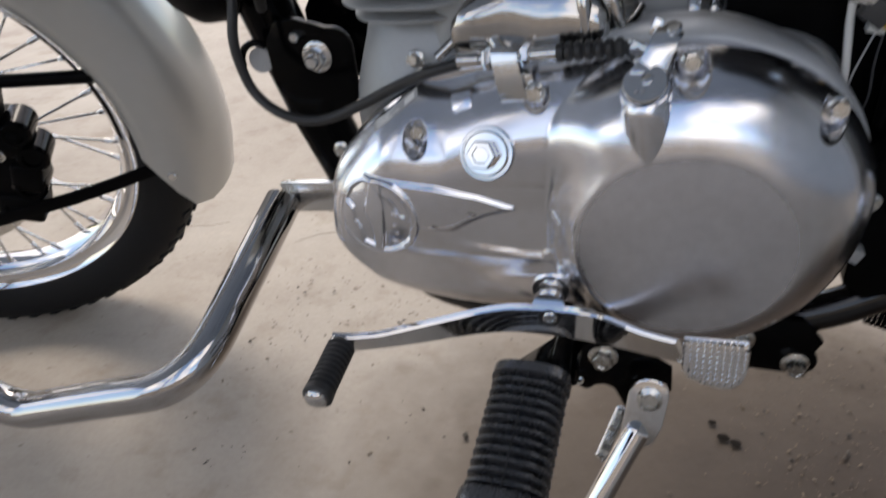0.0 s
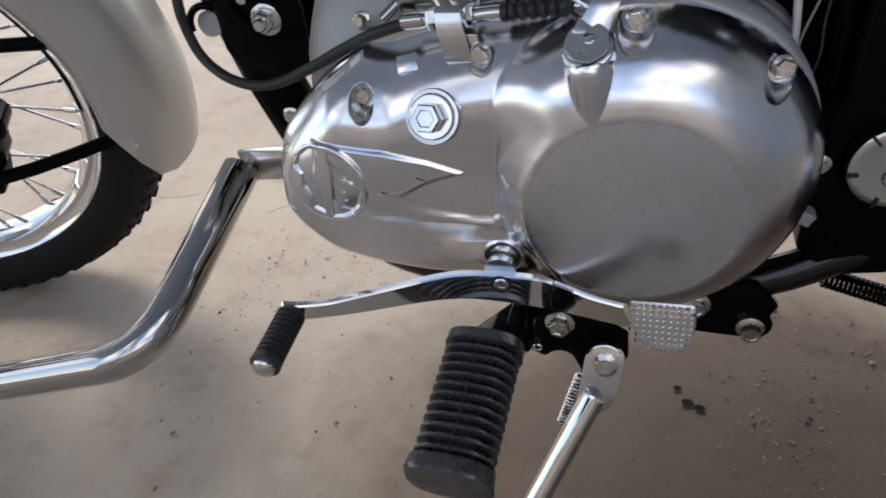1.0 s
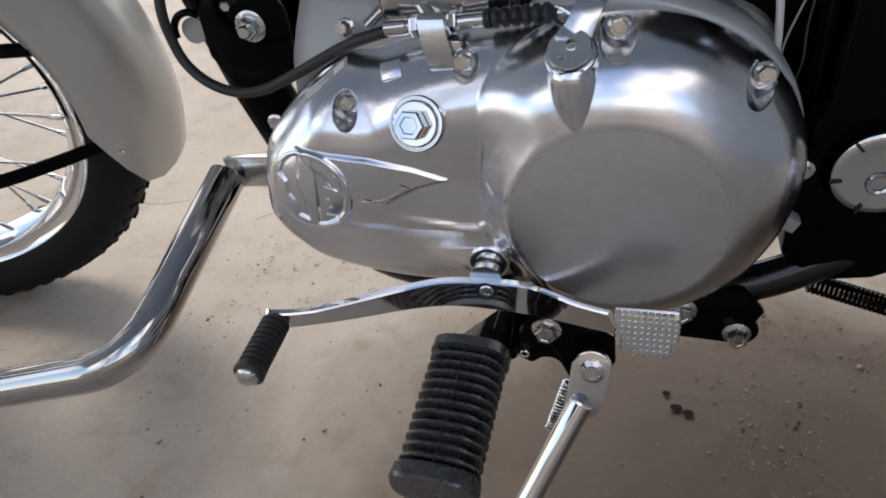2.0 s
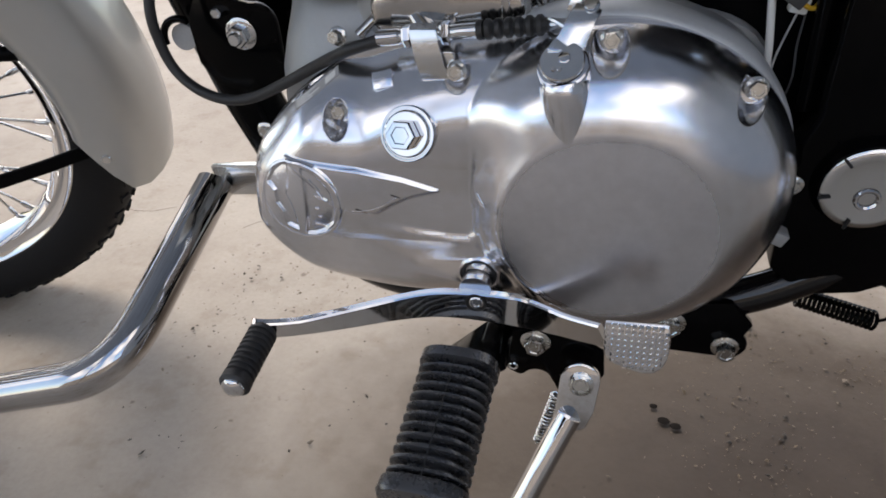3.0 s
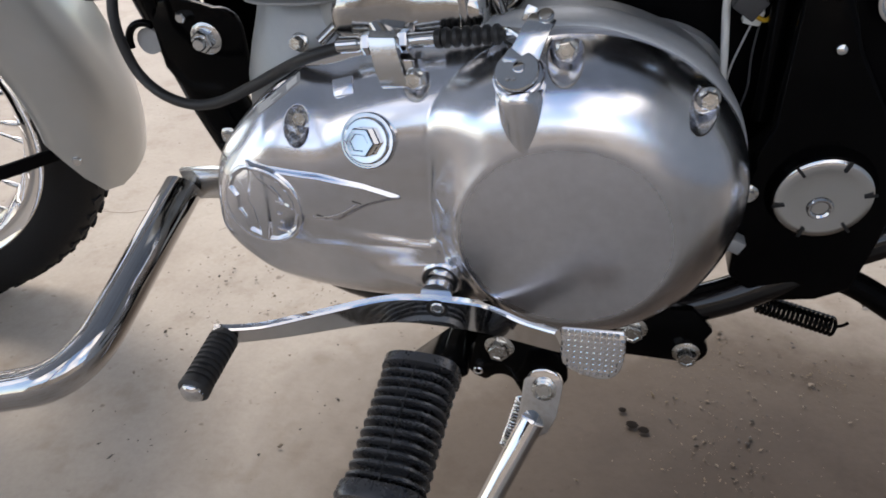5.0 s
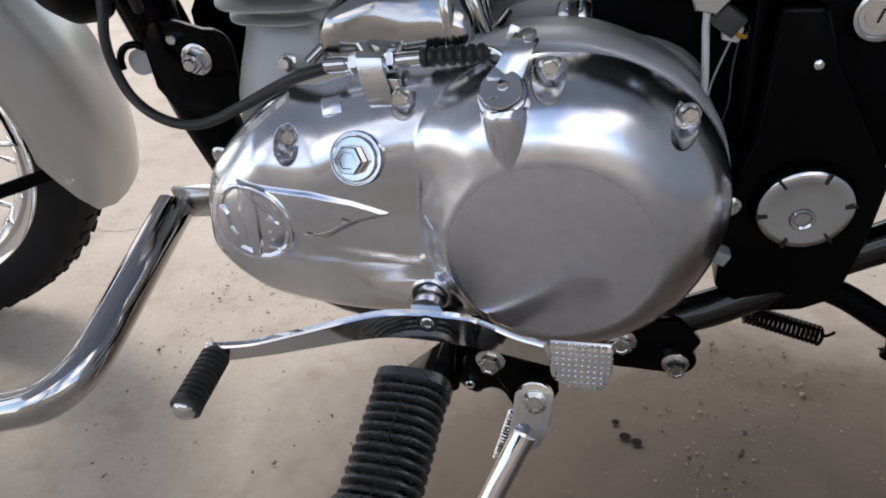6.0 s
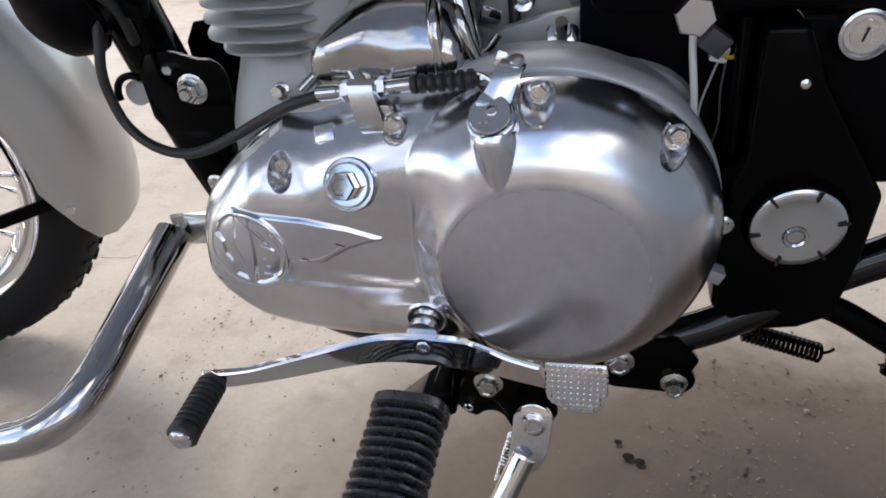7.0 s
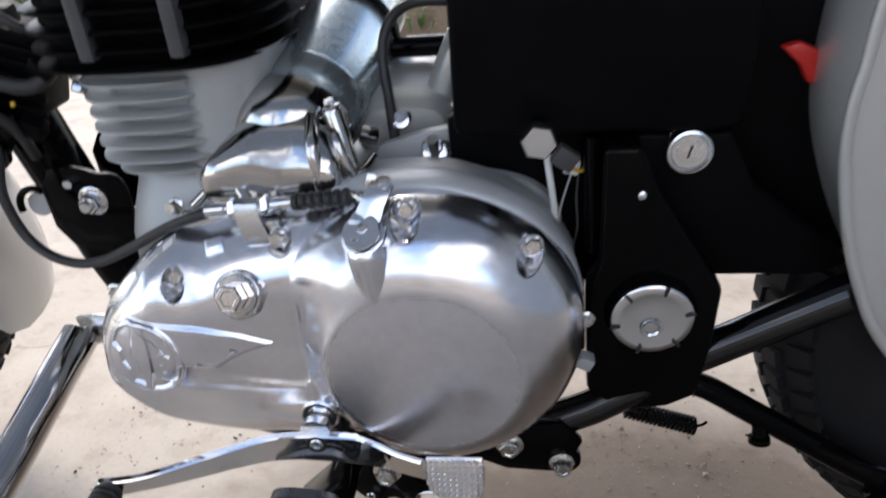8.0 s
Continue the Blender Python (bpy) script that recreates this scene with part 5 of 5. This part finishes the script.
rear_knob = bmesh.new()
bmesh.ops.create_cube(rear_knob, size=1, matrix=Matrix.Diagonal((0.007, 0.020, 0.016, 1)))
rear_knob_me = mesh_of(rear_knob, TYRE, False)
for k in range(72):
    for y, dr, tw in ((-0.043, 0.290, 0.75), (-0.022, 0.3065, 0.3), (0.0, 0.312, 0.0)):
        a = 2 * math.pi * (k + (0.5 if y < -0.03 else 0)) / 72
        ob = part("tread_block", rear_knob_me, None, RWHEEL)
        ob.matrix_basis = Matrix.Rotation(-a, 4, "Y") @ Matrix.Translation((dr, y, 0)) @ Matrix.Rotation(-tw, 4, "Z")

# front wheel, turned to the left
AXLE = Vector((-0.7789, 0.0187, 0.3108))
wy, wlean = radians(-21), radians(15.5)
wn_ = Vector((math.sin(wy) * math.cos(wlean), math.cos(wy) * math.cos(wlean), math.sin(wlean)))
wx_ = Vector((math.cos(wy), -math.sin(wy), 0))
wz_ = wx_.cross(wn_)
WHEEL_W = Matrix((wx_, wn_, wz_)).transposed().to_4x4()
WHEEL_W.translation = AXLE
WHEEL_M = BIKE.matrix_world.inverted() @ WHEEL_W
WHEEL = part("front_wheel", lathe([(0, -0.04), (0.028, -0.04), (0.044, -0.034), (0.044, -0.030), (0.030, -0.024), (0.030, 0.024), (0.044, 0.030), (0.044, 0.034), (0.028, 0.04), (0, 0.04)], (0, 0, 0), (0, 1, 0), 40), ZINC, BIKE, "spoked front wheel turned to the left")
WHEEL.matrix_basis = WHEEL_M
tp = [(0.243, -0.030), (0.250, -0.036), (0.262, -0.043), (0.280, -0.046), (0.296, -0.044), (0.309, -0.036), (0.317, -0.022), (0.3205, 0.0), (0.317, 0.022), (0.309, 0.036), (0.296, 0.044), (0.280, 0.046), (0.262, 0.043), (0.250, 0.036), (0.243, 0.030)]
part("tyre", lathe(tp, (0, 0, 0), (0, 1, 0), 120), TYRE, WHEEL, "black road tyre with cut tread")
rp = [(0.2505, -0.030), (0.2525, -0.032), (0.2515, -0.0345), (0.2465, -0.0345), (0.240, -0.027), (0.231, -0.024), (0.226, -0.014), (0.222, -0.010), (0.221, 0.0), (0.222, 0.010), (0.226, 0.014), (0.231, 0.024), (0.240, 0.027), (0.2465, 0.0345), (0.2515, 0.0345), (0.2525, 0.032), (0.2505, 0.030), (0.244, 0.027), (0.232, 0.0), (0.244, -0.027), (0.2505, -0.030)]
part("rim", lathe(rp, (0, 0, 0), (0, 1, 0), 120), CHROME, WHEEL, "chromed steel rim")
spoke = mesh_of(lathe([(0, 0), (0.00165, 0), (0.00165, 1.0), (0, 1.0)], (0, 0, 0), (0, 0, 1), 8), ZINC)
nip = mesh_of(lathe([(0, 0), (0.0026, 0), (0.0032, 0.002), (0.0030, 0.016), (0.0018, 0.019), (0, 0.019)], (0, 0, 0), (0, 0, 1), 10), ZINC)
for k in range(36):
    a = radians(10 * k)
    side = -1 if k % 2 else 1
    twist = radians(58) * (1 if (k // 2) % 2 else -1)
    p = Vector((0.224 * math.cos(a), 0.006 * side, 0.224 * math.sin(a)))
    q = Vector((0.040 * math.cos(a + twist), 0.032 * side, 0.040 * math.sin(a + twist)))
    ob = part("spoke", spoke, None, WHEEL)
    ob.matrix_basis = frame_to(p, q - p) @ Matrix.Diagonal((1, 1, (q - p).length, 1))
    ob = part("spoke_nipple", nip, None, WHEEL)
    ob.matrix_basis = frame_to(p, q - p)
knob = bmesh.new()
bmesh.ops.create_cube(knob, size=1, matrix=Matrix.Diagonal((0.0048, 0.013, 0.011, 1)))
knob_me = mesh_of(knob, TYRE, False)
for k in range(64):
    for y, dr, tw in ((-0.033, 0.3105, 0.55), (0.033, 0.3105, -0.55), (-0.013, 0.3192, 0.15), (0.013, 0.3192, -0.15)):
        a = 2 * math.pi * (k + (0.5 if y > 0 else 0)) / 64
        ob = part("tread_block", knob_me, None, WHEEL)
        ob.matrix_basis = Matrix.Rotation(-a, 4, "Y") @ Matrix.Translation((dr, y, 0)) @ Matrix.Rotation(-tw if abs(y) > 0.02 else 0, 4, "Z") @ Matrix.Rotation(0.5 * tw, 4, "X")

# brake disc and caliper
part("brake_disc", lathe([(0.075, -0.052), (0.138, -0.052), (0.139, -0.050), (0.138, -0.048), (0.075, -0.048), (0.075, -0.052)], (0, 0, 0), (0, 1, 0), 72), STEEL, WHEEL)
CAL = part("brake_caliper", block((0.055, 0.05, 0.105), pose(0.118, -0.058, 0.0), 0.008, 3), SATIN, WHEEL, "black brake caliper")
for x, z, sx_, sz_ in ((0.140, 0.030, 0.030, 0.036), (0.138, -0.020, 0.034, 0.040), (0.112, -0.062, 0.050, 0.040), (0.13, 0.075, 0.030, 0.060)):
    part("caliper_lobe", block((sx_, 0.045, sz_), pose(x, -0.066, z, 0, 20, 0), 0.006, 3), SATIN, CAL)
for x, z, q in ((0.152, 0.040, 0.017), (0.155, 0.006, 0.018), (0.134, -0.034, 0.019), (0.108, -0.060, 0.016)):
    part("caliper_cup", lathe([(0, -0.03), (q, -0.03), (q, 0.010), (q * 0.8, 0.014), (q * 0.55, 0.014), (q * 0.5, 0.011), (0, 0.011)], (x, -0.074, z), (0.15, -1, 0.1), 24), BLACK, CAL)
bolt("caliper_bolt", (0.128, -0.093, 0.022), CAL, axis=(0.1, -1, 0), af=0.010, head=0.007, flange=0.008, material=STEEL)
part("front_fender", fender("front_fender", Matrix.Identity(4), [(0.265, 0.064), (0.280, 0.068), (0.300, 0.069), (0.322, 0.064), (0.340, 0.053), (0.352, 0.038), (0.359, 0.020), (0.361, 0.0)], -19.5, 140, 70), SILVER, WHEEL, "silver painted front mudguard")
part("fender_screw", lathe([(0, -0.004), (0.0058, -0.004), (0.0058, 0.001), (0.005, 0.0028), (0.002, 0.0032), (0, 0.0028)], (0.291, -0.0695, -0.052), (0, -1, 0), 16), ZINC, WHEEL)
STAY = [(0.045, -0.092, -0.076), (0.085, -0.091, -0.070), (0.175, -0.084, -0.0565), (0.225, -0.074, -0.0500), (0.262, -0.060, -0.0480), (0.285, -0.055, -0.0455)]
part("fender_stay", strip(STAY, 0.017, 0.006, 0.002), SATIN, WHEEL, "flat black fender stay")
part("fender_stay", tube([(0.10, -0.06, 0.098), (0.17, -0.060, 0.092), (0.25, -0.058, 0.086)], 0.0075, 12), SATIN, WHEEL)
part("fork_leg", tube([(-0.01, -0.085, -0.03), (-0.10, -0.085, 0.20), (-0.24, -0.085, 0.52)], 0.026, 24), ZINC, WHEEL)

# upper parts of the motorcycle
part("fuel_tank", loft([oval(pose(x, 0.02, z, 0, 90, 0), a, b, 2.6, 40) for x, z, a, b in ((-0.36, 0.82, 0.03, 0.05), (-0.33, 0.82, 0.085, 0.12), (-0.20, 0.82, 0.115, 0.165), (-0.02, 0.81, 0.105, 0.160), (0.12, 0.80, 0.07, 0.11), (0.16, 0.80, 0.03, 0.05))]), SILVER, BIKE, "silver painted fuel tank")
part("seat", loft([oval(pose(x, 0.02, z, 0, 90, 0), a, b, 3.0, 36) for x, z, a, b in ((0.15, 0.79, 0.02, 0.06), (0.18, 0.79, 0.045, 0.11), (0.40, 0.77, 0.05, 0.14), (0.60, 0.79, 0.05, 0.13), (0.85, 0.80, 0.045, 0.11), (0.88, 0.80, 0.02, 0.06))]), SATIN, BIKE, "black padded seat")

# oil drops on the ground
OIL = mat("old_oil", (0.014, 0.011, 0.009), 0.9, noise_scale=60, color_var=0.2, spec=0.1)
for x, y, r in ((0.150, 0.018, 0.0045), (0.160, -0.002, 0.0065), (0.172, -0.008, 0.006)):
    bm = bmesh.new()
    n = 24
    rim_ = [bm.verts.new((x + r * (1 + 0.22 * noise.noise(Vector((x * 90, y * 90, k * 0.9)))) * math.cos(2 * math.pi * k / n), y + r * 0.8 * math.sin(2 * math.pi * k / n), 0.0018)) for k in range(n)]
    mid = bm.verts.new((x, y, 0.0024))
    for k in range(n):
        bm.faces.new((rim_[k], rim_[(k + 1) % n], mid))
    ob = new("oil_drop", mesh_of(bm, OIL))
    tagged(ob, "dark dried oil drop on the concrete", "stain", "oil drops on the ground")

# hairline cracks in the concrete
CRACK = mat("crack_dirt", (0.10, 0.08, 0.06), 0.9, noise_scale=90, color_var=0.4)
for line_ in (
    [(-0.494, 0.322), (-0.465, 0.35), (-0.421, 0.368)],
    [(-0.734, 0.35), (-0.685, 0.354), (-0.645, 0.372)],
):
    way = smooth_path([(x, y, 0) for x, y in line_], 14)
    bm = bmesh.new()
    rims = []
    for k, q in enumerate(way):
        t_ = (way[min(k + 1, len(way) - 1)] - way[max(k - 1, 0)]).normalized()
        wob = 0.004 * noise.noise(Vector((q.x * 60, q.y * 60, 1.7)))
        wide = (0.0002 + 0.0004 * abs(noise.noise(Vector((q.x * 90, q.y * 90, 5.1))))) * min(1.0, k / 5, (len(way) - 1 - k) / 5)
        sd = Vector((-t_.y, t_.x, 0))
        q = q + sd * wob
        zc = 0.0022 * noise.noise(Vector((q.x * 1.7, q.y * 1.7, 3.1))) - 0.0008
        rims.append([bm.verts.new((q.x + sd.x * w_, q.y + sd.y * w_, zc + z_)) for w_, z_ in ((-wide, 0.0), (0.0, 0.0004), (wide, 0.0))])
    for a, b in zip(rims, rims[1:]):
        for k in (0, 1):
            bm.faces.new((a[k], a[k + 1], b[k + 1], b[k]))
    tagged(new("crack", mesh_of(bm, CRACK)), "thin dirty hairline crack in the concrete", "crack", kind="structure")

# grit and crumbs on the concrete
GRIT = mat("pale_grit", (0.20, 0.16, 0.12), 0.85, noise_scale=60, color_var=0.35)
EARTHY = mat("loose_earth", (0.17, 0.13, 0.09), 0.9, noise_scale=80, color_var=0.5)
CHIP = mat("dark_crumbs", (0.06, 0.05, 0.04), 0.8, noise_scale=60, color_var=0.35)


def crumbs(name, label, count, size, material, zones, seed):
    rnd = random.Random(seed)
    bm = bmesh.new()
    for _ in range(count):
        cx, cy, sx_, sy_ = rnd.choice(zones)
        x, y = rnd.gauss(cx, sx_), rnd.gauss(cy, sy_)
        r = size * rnd.lognormvariate(0, 0.45)
        el = rnd.uniform(0.5, 2.2)
        m = pose(x, y, r * 0.35, rnd.uniform(-20, 20), rnd.uniform(-20, 20), rnd.uniform(0, 360)) @ Matrix.Diagonal((r * el, r, r * 0.42, 1))
        vs = [bm.verts.new(m @ Vector(c)) for c in ((1, 0.1, 0), (0.2, 1, 0), (-1, 0.3, 0), (-0.3, -1, 0), (0.1, 0, 1), (0, 0.1, -0.8))]
        for a, b, c in ((0, 1, 4), (1, 2, 4), (2, 3, 4), (3, 0, 4), (1, 0, 5), (2, 1, 5), (3, 2, 5), (0, 3, 5)):
            bm.faces.new((vs[a], vs[b], vs[c]))
    return tagged(new(name, mesh_of(bm, material, False)), label, "grit", kind="stuff")


crumbs("loose_dirt", "loose brown dirt gathered under the frame", 700, 0.0007, EARTHY, [(0.22, 0.03, 0.035, 0.05), (0.25, -0.05, 0.045, 0.03), (0.235, 0.155, 0.025, 0.025), (0.27, 0.13, 0.05, 0.04), (0.375, 0.105, 0.015, 0.02), (0.25, -0.02, 0.05, 0.04), (-0.26, 0.20, 0.07, 0.05)], 17)
crumbs("small_stones", "small tan stones lying on the concrete", 36, 0.0013, GRIT, [(0.26, 0.20, 0.06, 0.04), (0.34, 0.08, 0.06, 0.05), (0.24, -0.03, 0.10, 0.07), (-0.3, 0.5, 0.3, 0.2)], 21)
crumbs("grit", "pale grit scattered on the concrete", 1100, 0.0009, GRIT, [(-0.1, 0.5, 0.25, 0.3), (0.3, 0.2, 0.15, 0.12), (-0.3, 0.3, 0.3, 0.25), (-0.6, 1.0, 0.6, 0.5), (0.45, -0.05, 0.2, 0.15)], 4)
crumbs("dark_grit", "dark crumbs of dirt on the concrete", 230, 0.0011, CHIP, [(-0.419, 0.125, 0.03, 0.03), (-0.372, 0.081, 0.03, 0.03), (-0.437, 0.058, 0.03, 0.03), (-0.265, 0.148, 0.03, 0.03), (-0.425, 0.257, 0.03, 0.03), (-0.423, 0.21, 0.03, 0.03), (0.235, 0.053, 0.03, 0.03), (0.26, 0.007, 0.03, 0.03), (0.257, -0.061, 0.03, 0.03), (0.364, 0.084, 0.03, 0.03), (-0.186, -0.038, 0.03, 0.03), (-0.366, -0.104, 0.03, 0.03), (-0.15, 0.35, 0.22, 0.2), (0.28, 0.14, 0.10, 0.06), (-0.4, 0.9, 0.5, 0.5), (-0.1, 0.25, 0.25, 0.15)], 9)


# an earth bank with weeds at the far side of the yard
EARTH = mat("brown_earth", (0.13, 0.095, 0.06), 0.95, noise_scale=5, color_var=0.45, bump=0.6, bump_scale=30)
LEAF = mat("weed_green", (0.07, 0.12, 0.03), 0.55, noise_scale=6, color_var=0.5)
bm = bmesh.new()
bank = []
for i in range(81):
    x = -9 + 0.15 * i
    row = []
    for j, (y, h) in enumerate(((3.0, -0.03), (3.15, 0.10), (3.4, 0.32), (3.8, 0.55), (4.4, 0.70), (6.0, 0.78), (8.0, -0.05))):
        q = Vector((x * 1.3, y * 1.7, j * 0.6))
        row.append(bm.verts.new((x, y + 0.12 * noise.noise(q), h * (1 + 0.35 * noise.noise(q * 1.9)) - 0.01)))
    bank.append(row)
for p, q in zip(bank, bank[1:]):
    for j in range(6):
        bm.faces.new((p[j], q[j], q[j + 1], p[j + 1]))
tagged(new("earth_bank", mesh_of(bm, EARTH)), "brown earth bank at the yard edge", "bank", kind="structure")
rnd = random.Random(31)
bm = bmesh.new()
for _ in range(520):
    cx, cy = rnd.uniform(-8.5, 2.5), rnd.uniform(3.1, 4.2)
    base = max(0.0, min(0.65, (cy - 3.08) * 0.8))
    for _ in range(rnd.randint(6, 12)):
        a, l, w = rnd.uniform(0, 6.28), rnd.uniform(0.06, 0.22), rnd.uniform(0.008, 0.022)
        o = Vector((cx + rnd.gauss(0, 0.05), cy + rnd.gauss(0, 0.05), base))
        d = Vector((math.cos(a), math.sin(a), 0))
        w_ = Vector((-d.y, d.x, 0)) * w
        m_ = o + d * l * 0.25 + Vector((0, 0, l * 0.7))
        t_ = o + d * l * 0.75 + Vector((0, 0, l * 0.85))
        v_ = [bm.verts.new(c) for c in (o - w_ * 0.3, o + w_ * 0.3, m_ + w_, m_ - w_, t_)]
        bm.faces.new(v_[:4])
        bm.faces.new((v_[3], v_[2], v_[4]))
tagged(new("weeds", mesh_of(bm, LEAF)), "green weeds growing on the earth bank", "weeds", kind="stuff")
